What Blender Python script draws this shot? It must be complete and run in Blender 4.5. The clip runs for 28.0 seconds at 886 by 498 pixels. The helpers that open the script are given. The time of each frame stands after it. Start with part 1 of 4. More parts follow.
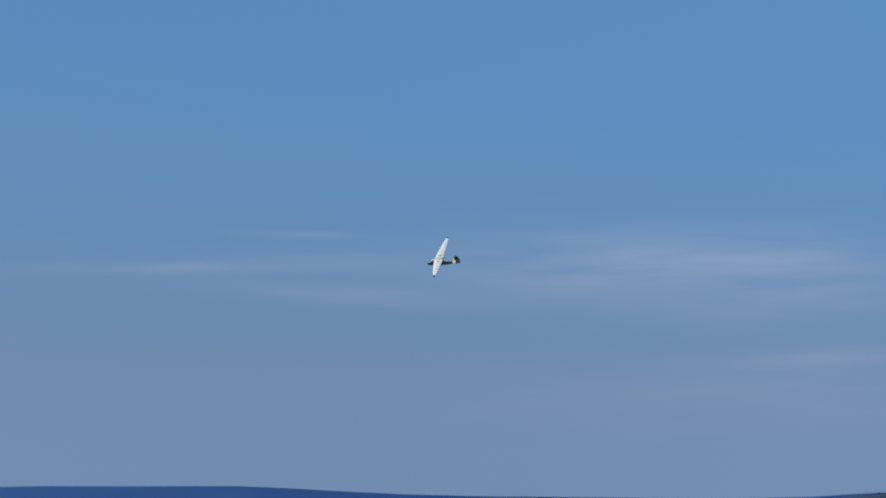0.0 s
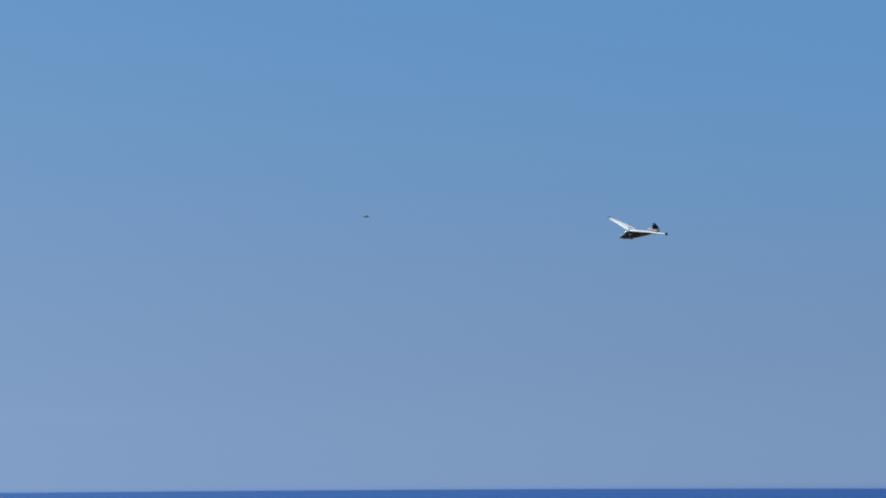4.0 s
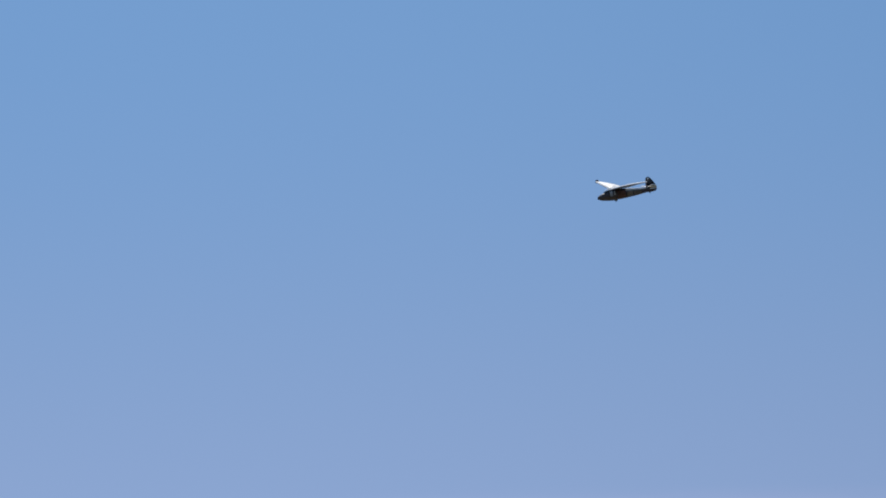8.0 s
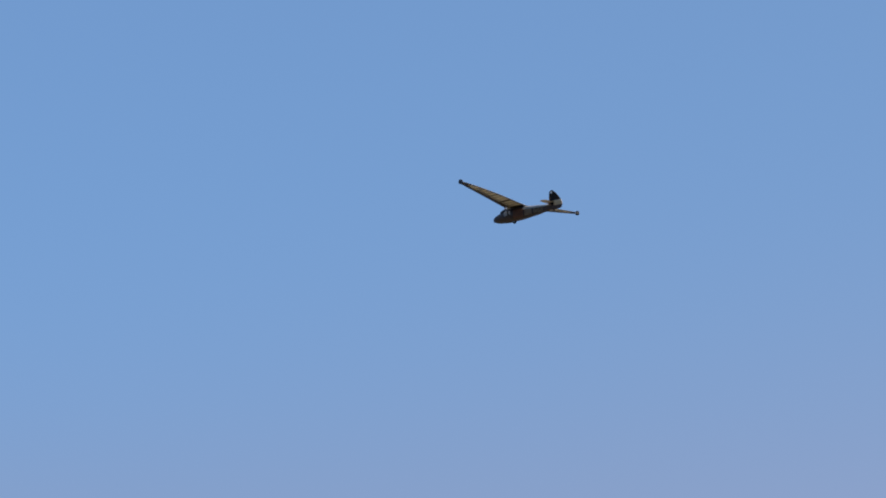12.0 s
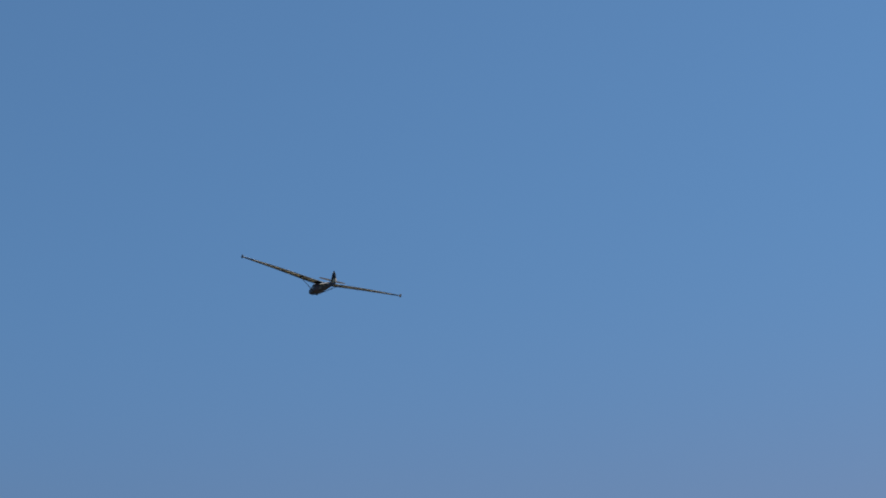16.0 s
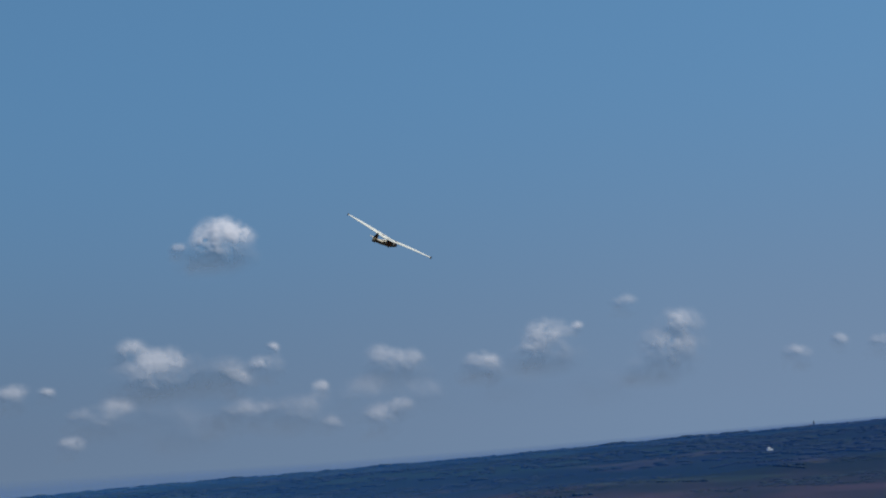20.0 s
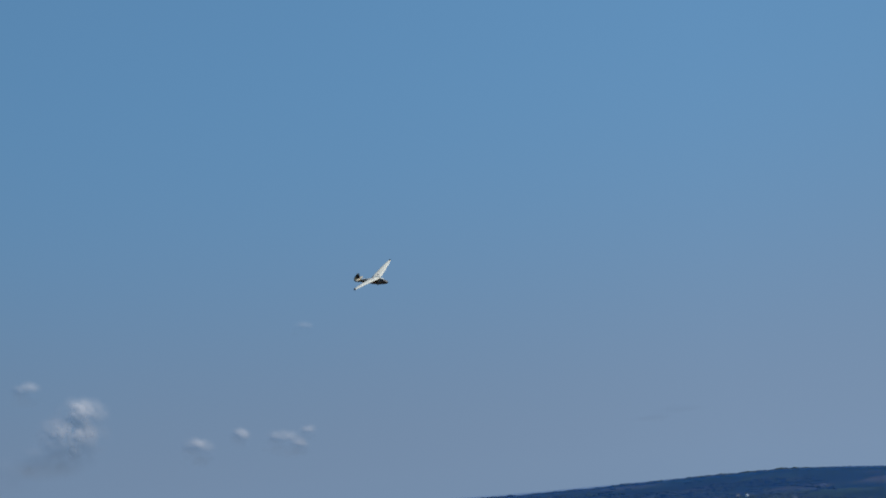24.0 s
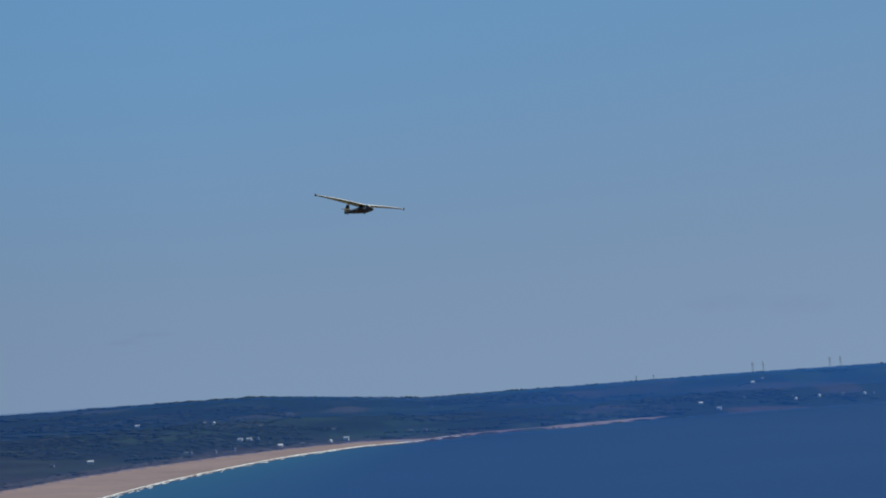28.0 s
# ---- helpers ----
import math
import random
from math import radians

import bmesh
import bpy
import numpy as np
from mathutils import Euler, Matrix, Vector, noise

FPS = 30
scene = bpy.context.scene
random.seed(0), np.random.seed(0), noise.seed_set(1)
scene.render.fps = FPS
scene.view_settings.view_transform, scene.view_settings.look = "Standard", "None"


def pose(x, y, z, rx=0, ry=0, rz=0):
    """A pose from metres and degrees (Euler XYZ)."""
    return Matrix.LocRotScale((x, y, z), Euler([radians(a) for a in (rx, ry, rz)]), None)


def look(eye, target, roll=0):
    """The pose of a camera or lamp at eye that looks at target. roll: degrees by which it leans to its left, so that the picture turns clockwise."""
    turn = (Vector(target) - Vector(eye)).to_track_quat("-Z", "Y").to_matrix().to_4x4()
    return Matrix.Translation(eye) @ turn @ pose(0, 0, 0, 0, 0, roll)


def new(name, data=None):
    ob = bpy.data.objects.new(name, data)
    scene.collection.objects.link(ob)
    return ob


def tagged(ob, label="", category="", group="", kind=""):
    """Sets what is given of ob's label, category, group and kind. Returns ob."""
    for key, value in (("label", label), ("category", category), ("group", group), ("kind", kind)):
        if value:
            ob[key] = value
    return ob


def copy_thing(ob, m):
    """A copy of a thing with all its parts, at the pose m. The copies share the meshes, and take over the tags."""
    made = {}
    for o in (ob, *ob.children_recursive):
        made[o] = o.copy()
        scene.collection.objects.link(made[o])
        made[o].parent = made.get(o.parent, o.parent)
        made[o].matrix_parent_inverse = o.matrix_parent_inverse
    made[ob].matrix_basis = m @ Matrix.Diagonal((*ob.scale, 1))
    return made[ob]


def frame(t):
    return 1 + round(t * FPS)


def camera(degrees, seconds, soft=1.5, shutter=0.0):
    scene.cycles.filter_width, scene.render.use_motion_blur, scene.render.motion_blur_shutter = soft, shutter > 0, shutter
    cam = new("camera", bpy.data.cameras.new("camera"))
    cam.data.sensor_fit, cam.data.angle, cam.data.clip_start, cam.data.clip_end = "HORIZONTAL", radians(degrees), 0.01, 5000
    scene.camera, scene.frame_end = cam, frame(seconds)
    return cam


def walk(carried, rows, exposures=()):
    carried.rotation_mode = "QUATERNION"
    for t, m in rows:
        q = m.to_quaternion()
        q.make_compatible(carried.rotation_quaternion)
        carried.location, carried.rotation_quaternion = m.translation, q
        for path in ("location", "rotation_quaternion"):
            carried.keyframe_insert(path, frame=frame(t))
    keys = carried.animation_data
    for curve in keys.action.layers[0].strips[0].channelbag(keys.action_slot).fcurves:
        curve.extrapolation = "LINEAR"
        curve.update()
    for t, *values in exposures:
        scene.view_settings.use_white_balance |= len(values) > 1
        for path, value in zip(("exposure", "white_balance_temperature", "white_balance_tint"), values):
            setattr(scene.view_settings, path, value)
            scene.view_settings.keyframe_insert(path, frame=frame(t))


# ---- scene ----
LENS = 25.252
EYE = (0.0, 0.0, 120.0)

# seconds, heading to the left of north, pitch and lean, in degrees
PATH = [
    (0, -0.000, 5.855, 0.709),
    (0.5, 4.653, 6.841, 1.158),
    (1, 8.048, 7.152, 1.097),
    (1.5, 11.007, 5.306, 0.976),
    (2, 16.018, 5.182, 0.390),
    (2.5, 20.727, 5.095, 0.132),
    (3, 25.352, 4.890, -0.215),
    (3.5, 29.952, 5.260, -0.293),
    (4, 35.095, 5.533, -0.292),
    (4.5, 40.564, 5.827, -0.294),
    (5, 46.363, 6.171, -0.296),
    (5.5, 52.501, 6.571, -0.298),
    (6, 57.599, 6.988, -0.300),
    (6.5, 64.416, 7.420, -0.383),
    (7, 70.152, 7.685, -0.467),
    (7.5, 77.147, 8.110, -0.550),
    (8, 82.973, 9.655, -0.633),
    (8.5, 90.024, 10.820, -0.717),
    (9, 95.328, 10.632, -0.800),
    (9.3, 101.302, 11.540, -0.940),
    (9.6, 105.630, 12.139, -1.080),
    (10, 113.635, 12.668, -1.267),
    (10.5, 123.717, 11.916, -1.500),
    (11, 129.035, 12.030, -1.733),
    (11.5, 138.483, 13.194, -1.967),
    (12, 143.892, 13.097, -2.200),
    (12.5, 152.219, 12.230, -2.480),
    (13, 157.306, 12.043, -2.760),
    (13.5, 161.876, 11.872, -3.040),
    (14, 165.946, 11.714, -3.320),
    (14.5, 169.535, 11.568, -3.600),
    (15, 172.300, 12.364, -4.000),
    (15.5, 176.596, 12.655, -4.400),
    (16, 177.205, 12.688, -4.800),
    (16.5, 181.710, 13.083, -5.167),
    (17, 184.906, 13.653, -5.533),
    (17.5, 184.669, 12.125, -5.900),
    (18, 185.251, 9.218, -6.924),
    (18.5, 186.610, 7.710, -6.511),
    (19, 187.296, 7.929, -6.547),
    (19.5, 187.306, 7.034, -5.621),
    (20, 187.103, 5.445, -5.961),
    (20.5, 185.832, 4.764, -5.852),
    (21, 183.125, 4.626, -5.874),
    (21.5, 181.496, 5.091, -6.031),
    (22, 179.833, 4.989, -6.087),
    (22.5, 175.799, 5.691, -5.973),
    (23, 173.816, 5.956, -5.616),
    (23.5, 171.832, 6.221, -5.258),
    (24, 169.848, 6.486, -4.901),
    (24.5, 167.865, 6.752, -4.543),
    (25, 164.566, 6.381, -4.584),
    (25.5, 163.863, 6.109, -4.358),
    (26, 161.890, 5.760, -4.073),
    (26.5, 159.886, 5.030, -3.958),
    (26.8, 158.827, 4.329, -3.850),
    (27, 158.035, 4.161, -3.661),
    (27.5, 156.382, 3.632, -3.473),
    (28, 154.948, 3.312, -3.244),
]


def heading(az, el=0.0):
    a, e = radians(az), radians(el)
    return Vector((-math.sin(a) * math.cos(e), math.cos(a) * math.cos(e), math.sin(e)))


cam = camera(LENS, 28.0, soft=1.9)
walk(cam, [(t, look(EYE, Vector(EYE) + heading(az, el), lean)) for t, az, el, lean in PATH],
     exposures=[(0, 0.31, 6250, 2), (3.5, 0.44, 6150, 1), (6, 0.46, 6320, 5), (8.5, 0.39, 6350, 11), (10, 0.5, 6780, 14), (11, 0.51, 6960, 16), (12.5, 0.45, 7080, 17), (15, 0.13, 6500, 11), (17, 0.04, 6450, 9),
                (18.5, 0.07, 6600, 4), (21, 0.1, 6700, 0), (24, 0.1, 6770, 0), (28, 0.18, 6840, 0)])


# ---- world and sun ----
SUN_AZ, SUN_EL = 85.0, 55.0


def node(tree, kind, **values):
    n = tree.nodes.new(kind)
    for key, value in values.items():
        if key == "operation":
            n.operation = value
        else:
            n.inputs[key.replace("_", " ")].default_value = value
    return n


def sums(tree, op, a, b=None, clamp=False):
    """A math node; a and b are sockets or numbers."""
    n = tree.nodes.new("ShaderNodeMath")
    n.operation, n.use_clamp = op, clamp
    for i, v in enumerate((a, b)):
        if v is None:
            continue
        if isinstance(v, (int, float)):
            n.inputs[i].default_value = v
        else:
            tree.links.new(v, n.inputs[i])
    return n.outputs[0]


def make_world():
    w = bpy.data.worlds.new("sky")
    scene.world = w
    w.use_nodes = True
    t = w.node_tree
    t.nodes.clear()
    coord = t.nodes.new("ShaderNodeTexCoord")
    split = t.nodes.new("ShaderNodeSeparateXYZ")
    t.links.new(coord.outputs["Generated"], split.inputs[0])
    x, y, z = split.outputs
    # clear maritime air: the blue reaches far down
    up = sums(t, "ADD", sums(t, "MULTIPLY", sums(t, "MAXIMUM", z, 0.0), 0.66), 0.34)
    join = t.nodes.new("ShaderNodeCombineXYZ")
    for i, s in enumerate((x, y, up)):
        t.links.new(s, join.inputs[i])
    sky = t.nodes.new("ShaderNodeTexSky")
    sky.sky_type, sky.sun_disc = "NISHITA", False
    sky.sun_elevation, sky.sun_rotation = radians(SUN_EL), radians(360 - SUN_AZ)
    sky.altitude, sky.air_density, sky.dust_density, sky.ozone_density = 100, 1.0, 0.3, 4.0
    unit = t.nodes.new("ShaderNodeVectorMath")
    unit.operation = "NORMALIZE"
    t.links.new(join.outputs[0], unit.inputs[0])
    t.links.new(unit.outputs[0], sky.inputs[0])
    # high cirrus: long fibres that thin out
    az = sums(t, "MULTIPLY", sums(t, "ARCTAN2", sums(t, "MULTIPLY", x, -1.0), y), 180 / math.pi)
    el = sums(t, "MULTIPLY", sums(t, "ARCSINE", z), 180 / math.pi)
    total = None
    for caz, cel, waz, wel, power, lean in ((8.2, 5.12, 3.4, 0.2, 0.6, -0.03), (4.2, 6.2, 1.6, 0.1, 0.4, 0.0), (-11.3, 2.8, 3.2, 0.22, 0.35, -0.03), (2.6, 4.5, 3.8, 0.3, 0.33, 0.05), (3.0, 5.5, 3.0, 0.25, 0.2, 0.0), (-5.4, 5.5, 5.2, 0.85, 0.75, -0.02), (-9.5, 4.9, 4.5, 1.1, 0.4, -0.02),
                                            (-9.0, 1.7, 8.0, 0.9, 0.2, -0.02), (79.0, 2.1, 9.0, 0.32, 0.45, -0.004),
                                            (60.0, 0.9, 10.0, 0.36, 0.22, 0.012)):
        da = sums(t, "DIVIDE", sums(t, "SUBTRACT", az, caz), waz)
        de = sums(t, "SUBTRACT", sums(t, "SUBTRACT", el, cel), sums(t, "MULTIPLY", sums(t, "SUBTRACT", az, caz), lean))
        de = sums(t, "DIVIDE", de, wel)
        rr = sums(t, "ADD", sums(t, "MULTIPLY", da, da), sums(t, "MULTIPLY", de, de))
        blob = sums(t, "MULTIPLY", sums(t, "EXPONENT", sums(t, "MULTIPLY", rr, -1.0)), power)
        total = blob if total is None else sums(t, "ADD", total, blob)
    place = t.nodes.new("ShaderNodeCombineXYZ")
    t.links.new(sums(t, "MULTIPLY", az, 0.16), place.inputs[0])
    t.links.new(sums(t, "ADD", sums(t, "MULTIPLY", el, 1.5), sums(t, "MULTIPLY", az, 0.03)), place.inputs[1])
    fibre = node(t, "ShaderNodeTexNoise", Scale=1.0, Detail=5.0, Roughness=0.55, Distortion=0.35)
    t.links.new(place.outputs[0], fibre.inputs["Vector"])
    ramp = node(t, "ShaderNodeMapRange", From_Min=0.3, From_Max=0.72, To_Min=0.2, To_Max=1.0)
    t.links.new(fibre.outputs[0], ramp.inputs[0])
    veil = sums(t, "MULTIPLY", sums(t, "MULTIPLY", total, ramp.outputs[0]), 0.7, True)
    low = t.nodes.new("ShaderNodeMix")
    low.data_type = "RGBA"
    # pale sea air low down, reaching higher towards the sun
    facing = sums(t, "COSINE", sums(t, "MULTIPLY", sums(t, "SUBTRACT", az, SUN_AZ), math.pi / 180))
    toward = sums(t, "POWER", sums(t, "MAXIMUM", facing, 0.0), 1.6)
    away = sums(t, "MULTIPLY", sums(t, "MINIMUM", sums(t, "ADD", facing, 0.1), 0.0), 0.4)
    reach = sums(t, "ADD", sums(t, "MULTIPLY", toward, 5.0), 6.9)
    q = sums(t, "DIVIDE", sums(t, "MAXIMUM", el, 0.0), reach)
    near = sums(t, "EXPONENT", sums(t, "MULTIPLY", sums(t, "MULTIPLY", q, q), -1.0))
    t.links.new(sums(t, "MULTIPLY", near, 0.92), low.inputs[0])
    clean = t.nodes.new("ShaderNodeVectorMath")
    clean.operation = "MULTIPLY"
    clean.inputs[1].default_value = (0.78, 1.0, 1.04)
    t.links.new(sky.outputs[0], clean.inputs[0])
    t.links.new(clean.outputs[0], low.inputs[6])
    tone = t.nodes.new("ShaderNodeSeparateColor")
    t.links.new(sky.outputs[0], tone.inputs[0])
    pale = t.nodes.new("ShaderNodeCombineColor")
    for i, k in enumerate((0.73, 1.0, 1.62)):
        t.links.new(sums(t, "MULTIPLY", sums(t, "MULTIPLY", tone.outputs[1], k), sums(t, "ADD", sums(t, "ADD", sums(t, "MULTIPLY", toward, 0.18), 0.8), away)), pale.inputs[i])
    t.links.new(pale.outputs[0], low.inputs[7])
    mix = t.nodes.new("ShaderNodeMix")
    mix.data_type = "RGBA"
    t.links.new(veil, mix.inputs[0])
    # sea air evens out the glow round the sun's side
    across = sums(t, "COSINE", sums(t, "MULTIPLY", sums(t, "SUBTRACT", az, SUN_AZ - 13.0), math.pi / 180))
    even = sums(t, "POWER", 2.0, sums(t, "MULTIPLY", sums(t, "MAXIMUM", across, 0.0), -0.7))
    level = t.nodes.new("ShaderNodeVectorMath")
    level.operation = "SCALE"
    t.links.new(low.outputs[2], level.inputs[0])
    t.links.new(even, level.inputs[3])
    ice = t.nodes.new("ShaderNodeVectorMath")
    ice.operation = "MULTIPLY"
    ice.inputs[1].default_value = (2.7, 1.6, 1.3)
    t.links.new(level.outputs[0], ice.inputs[0])
    t.links.new(level.outputs[0], mix.inputs[6])
    t.links.new(ice.outputs[0], mix.inputs[7])
    bg = node(t, "ShaderNodeBackground", Strength=0.115)
    out = t.nodes.new("ShaderNodeOutputWorld")
    t.links.new(mix.outputs[2], bg.inputs[0])
    t.links.new(bg.outputs[0], out.inputs[0])


make_world()
sun = new("sun", bpy.data.lights.new("sun", "SUN"))
sun.data.energy, sun.data.angle, sun.data.color = 3.6, radians(0.5), (1.0, 0.95, 0.87)
sun.matrix_world = look(heading(SUN_AZ, SUN_EL) * 3000, (0, 0, 0))


# ---- materials ----
def material(name):
    m = bpy.data.materials.new(name)
    m.use_nodes = True
    t = m.node_tree
    return m, t, t.nodes["Principled BSDF"]


def mottled(name, dark, light, scale, rough=0.6, bump=0.0, fine=None, metal=0.0, coords="Object"):
    """A surface that varies between two colours at two scales."""
    m, t, b = material(name)
    tc = t.nodes.new("ShaderNodeTexCoord")
    a = node(t, "ShaderNodeTexNoise", Scale=scale, Detail=4.0, Roughness=0.6)
    c = node(t, "ShaderNodeTexNoise", Scale=fine or scale * 9, Detail=3.0)
    for n in (a, c):
        t.links.new(tc.outputs[coords], n.inputs["Vector"])
    f = sums(t, "ADD", sums(t, "MULTIPLY", a.outputs[0], 0.7), sums(t, "MULTIPLY", c.outputs[0], 0.3))
    ramp = t.nodes.new("ShaderNodeValToRGB")
    ramp.color_ramp.elements[0].position, ramp.color_ramp.elements[1].position = 0.34, 0.66
    ramp.color_ramp.elements[0].color, ramp.color_ramp.elements[1].color = (*dark, 1), (*light, 1)
    t.links.new(f, ramp.inputs[0])
    t.links.new(ramp.outputs[0], b.inputs["Base Color"])
    b.inputs["Roughness"].default_value, b.inputs["Metallic"].default_value = rough, metal
    if bump:
        n = node(t, "ShaderNodeBump", Strength=bump, Distance=0.01)
        t.links.new(c.outputs[0], n.inputs["Height"])
        t.links.new(n.outputs[0], b.inputs["Normal"])
    return m


def fabric(name, dark, light, through_share):
    """Doped cloth on a frame: some of the light comes through."""
    m = mottled(name, dark, light, 3.0, 0.5, 0.05, 40)
    t = m.node_tree
    b, out = t.nodes["Principled BSDF"], t.nodes["Material Output"]
    tr = t.nodes.new("ShaderNodeBsdfTranslucent")
    tr.inputs[0].default_value = (*light, 1)
    mx = t.nodes.new("ShaderNodeMixShader")
    mx.inputs[0].default_value = through_share
    t.links.new(b.outputs[0], mx.inputs[1])
    t.links.new(tr.outputs[0], mx.inputs[2])
    t.links.new(mx.outputs[0], out.inputs[0])
    return m


CLOTH = fabric("doped_cloth", (0.85, 0.82, 0.78), (0.92, 0.9, 0.87), 0.4)
CLOTH_LOW = fabric("antique_cloth", (0.5, 0.455, 0.355), (0.79, 0.74, 0.6), 0.55)
TAIL_CLOTH = fabric("tail_cloth", (0.6, 0.5, 0.38), (0.76, 0.66, 0.52), 0.22)
HOOD = mottled("milky_plastic", (0.62, 0.63, 0.64), (0.74, 0.75, 0.76), 6.0, 0.15)
DECK = mottled("deck_cloth", (0.66, 0.6, 0.52), (0.8, 0.75, 0.67), 4.0, 0.5, 0.05, 40)
WOOD = mottled("varnished_plywood", (0.038, 0.026, 0.023), (0.108, 0.07, 0.054), 6.0, 0.45, 0.1)
RED_WOOD = mottled("mahogany_plywood", (0.15, 0.06, 0.04), (0.3, 0.14, 0.085), 6.0, 0.4, 0.1)
BEIGE = mottled("beige_cloth", (0.5, 0.36, 0.2), (0.64, 0.48, 0.29), 5.0, 0.7, 0.05)
LIGHT_TAN = mottled("pale_tan_plywood", (0.2, 0.15, 0.105), (0.46, 0.35, 0.24), 9.0, 0.6, 0.1, 30)
TAN = mottled("tan_plywood", (0.055, 0.036, 0.027), (0.5, 0.38, 0.25), 11.0, 0.6, 0.1, 30)
BLACK = mottled("black_dope", (0.009, 0.007, 0.007), (0.02, 0.015, 0.015), 6.0, 0.85)
GREY = mottled("dark_grey_paint", (0.03, 0.03, 0.035), (0.06, 0.06, 0.07), 8.0, 0.5)
RIB = mottled("spruce_rib", (0.034, 0.023, 0.016), (0.062, 0.044, 0.03), 9.0, 0.6)
PLATE = mottled("faded_plate", (0.16, 0.12, 0.12), (0.34, 0.27, 0.26), 14.0, 0.6)
SPRUCE = mottled("spruce_under_cloth", (0.2, 0.15, 0.1), (0.32, 0.25, 0.17), 9.0, 0.6)
WHITE = mottled("white_paint", (0.72, 0.72, 0.7), (0.82, 0.82, 0.8), 4.0, 0.45)
RUBBER = mottled("rubber", (0.015, 0.015, 0.015), (0.03, 0.03, 0.03), 10.0, 0.8)
METAL = mottled("steel", (0.2, 0.2, 0.2), (0.35, 0.35, 0.36), 8.0, 0.35, metal=0.9)
FEATHER = mottled("gull_feather", (0.2, 0.2, 0.22), (0.4, 0.4, 0.42), 8.0, 0.8)
RENDER_WALL = mottled("whitewashed_wall", (0.66, 0.64, 0.6), (0.82, 0.8, 0.76), 0.3, 0.8)
SLATE = mottled("slate_roof", (0.06, 0.065, 0.08), (0.13, 0.135, 0.15), 0.5, 0.6)
LIGHT_ROOF = mottled("pale_sheet_roof", (0.5, 0.5, 0.5), (0.68, 0.68, 0.67), 0.4, 0.45)
STONE = mottled("granite_wall", (0.22, 0.2, 0.18), (0.36, 0.33, 0.3), 0.6, 0.85)
PANE = mottled("dark_pane", (0.02, 0.025, 0.03), (0.04, 0.045, 0.05), 1.0, 0.15)


def land_material():
    """Heath, hedged fields and bare patches."""
    m, t, b = material("heath_and_fields")
    geo = t.nodes.new("ShaderNodeNewGeometry")
    cells = node(t, "ShaderNodeTexVoronoi", Scale=0.0062, Randomness=0.9)
    warp = node(t, "ShaderNodeTexNoise", Scale=0.004, Detail=3.0)
    t.links.new(geo.outputs["Position"], warp.inputs["Vector"])
    add = t.nodes.new("ShaderNodeVectorMath")
    add.operation = "MULTIPLY_ADD"
    add.inputs[1].default_value = (160, 160, 0)
    t.links.new(warp.outputs["Color"], add.inputs[0])
    flat = t.nodes.new("ShaderNodeVectorMath")
    flat.operation = "MULTIPLY"
    flat.inputs[1].default_value = (1, 1, 0)
    t.links.new(geo.outputs["Position"], flat.inputs[0])
    t.links.new(flat.outputs[0], add.inputs[2])
    t.links.new(add.outputs[0], cells.inputs["Vector"])
    split = t.nodes.new("ShaderNodeSeparateColor")
    t.links.new(cells.outputs["Color"], split.inputs[0])
    ramp = t.nodes.new("ShaderNodeValToRGB")
    r = ramp.color_ramp
    r.interpolation = "CONSTANT"
    r.elements[0].color, r.elements[0].position = (0.008, 0.015, 0.01, 1), 0
    r.elements[1].color, r.elements[1].position = (0.011, 0.02, 0.011, 1), 0.34
    for p, c in ((0.5, (0.018, 0.034, 0.016)), (0.62, (0.009, 0.017, 0.01)), (0.72, (0.025, 0.04, 0.02)), (0.79, (0.034, 0.03, 0.026)), (0.84, (0.012, 0.02, 0.011)), (0.93, (0.046, 0.043, 0.034)), (0.97, (0.054, 0.039, 0.034))):
        e = r.elements.new(p)
        e.color = (*c, 1)
    t.links.new(split.outputs[0], ramp.inputs[0])
    scrub = node(t, "ShaderNodeTexNoise", Scale=0.007, Detail=5.0, Roughness=0.6)
    t.links.new(geo.outputs["Position"], scrub.inputs["Vector"])
    cover = node(t, "ShaderNodeMapRange", From_Min=0.47, From_Max=0.62, To_Min=0.0, To_Max=0.8)
    t.links.new(scrub.outputs[0], cover.inputs[0])
    mix = t.nodes.new("ShaderNodeMix")
    mix.data_type = "RGBA"
    t.links.new(cover.outputs[0], mix.inputs[0])
    t.links.new(ramp.outputs[0], mix.inputs[6])
    mix.inputs[7].default_value = (0.009, 0.018, 0.01, 1)
    # brown dune grass behind the sand
    dune = t.nodes.new("ShaderNodeAttribute")
    dune.attribute_name = "dune"
    patch = node(t, "ShaderNodeMapRange", From_Min=0.35, From_Max=0.62, To_Min=1.0, To_Max=0.25)
    t.links.new(scrub.outputs[0], patch.inputs[0])
    brown = t.nodes.new("ShaderNodeMix")
    brown.data_type = "RGBA"
    t.links.new(sums(t, "MULTIPLY", dune.outputs["Fac"], patch.outputs[0], True), brown.inputs[0])
    t.links.new(mix.outputs[2], brown.inputs[6])
    brown.inputs[7].default_value = (0.056, 0.036, 0.036, 1)
    # unseen hill under the eye: paler dry turf, added to bounce light up
    away = t.nodes.new("ShaderNodeVectorMath")
    away.operation = "LENGTH"
    t.links.new(flat.outputs[0], away.inputs[0])
    near = node(t, "ShaderNodeMapRange", From_Min=330.0, From_Max=420.0, To_Min=1.0, To_Max=0.0)
    t.links.new(away.outputs["Value"], near.inputs[0])
    turf = t.nodes.new("ShaderNodeMix")
    turf.data_type = "RGBA"
    t.links.new(near.outputs[0], turf.inputs[0])
    t.links.new(brown.outputs[2], turf.inputs[6])
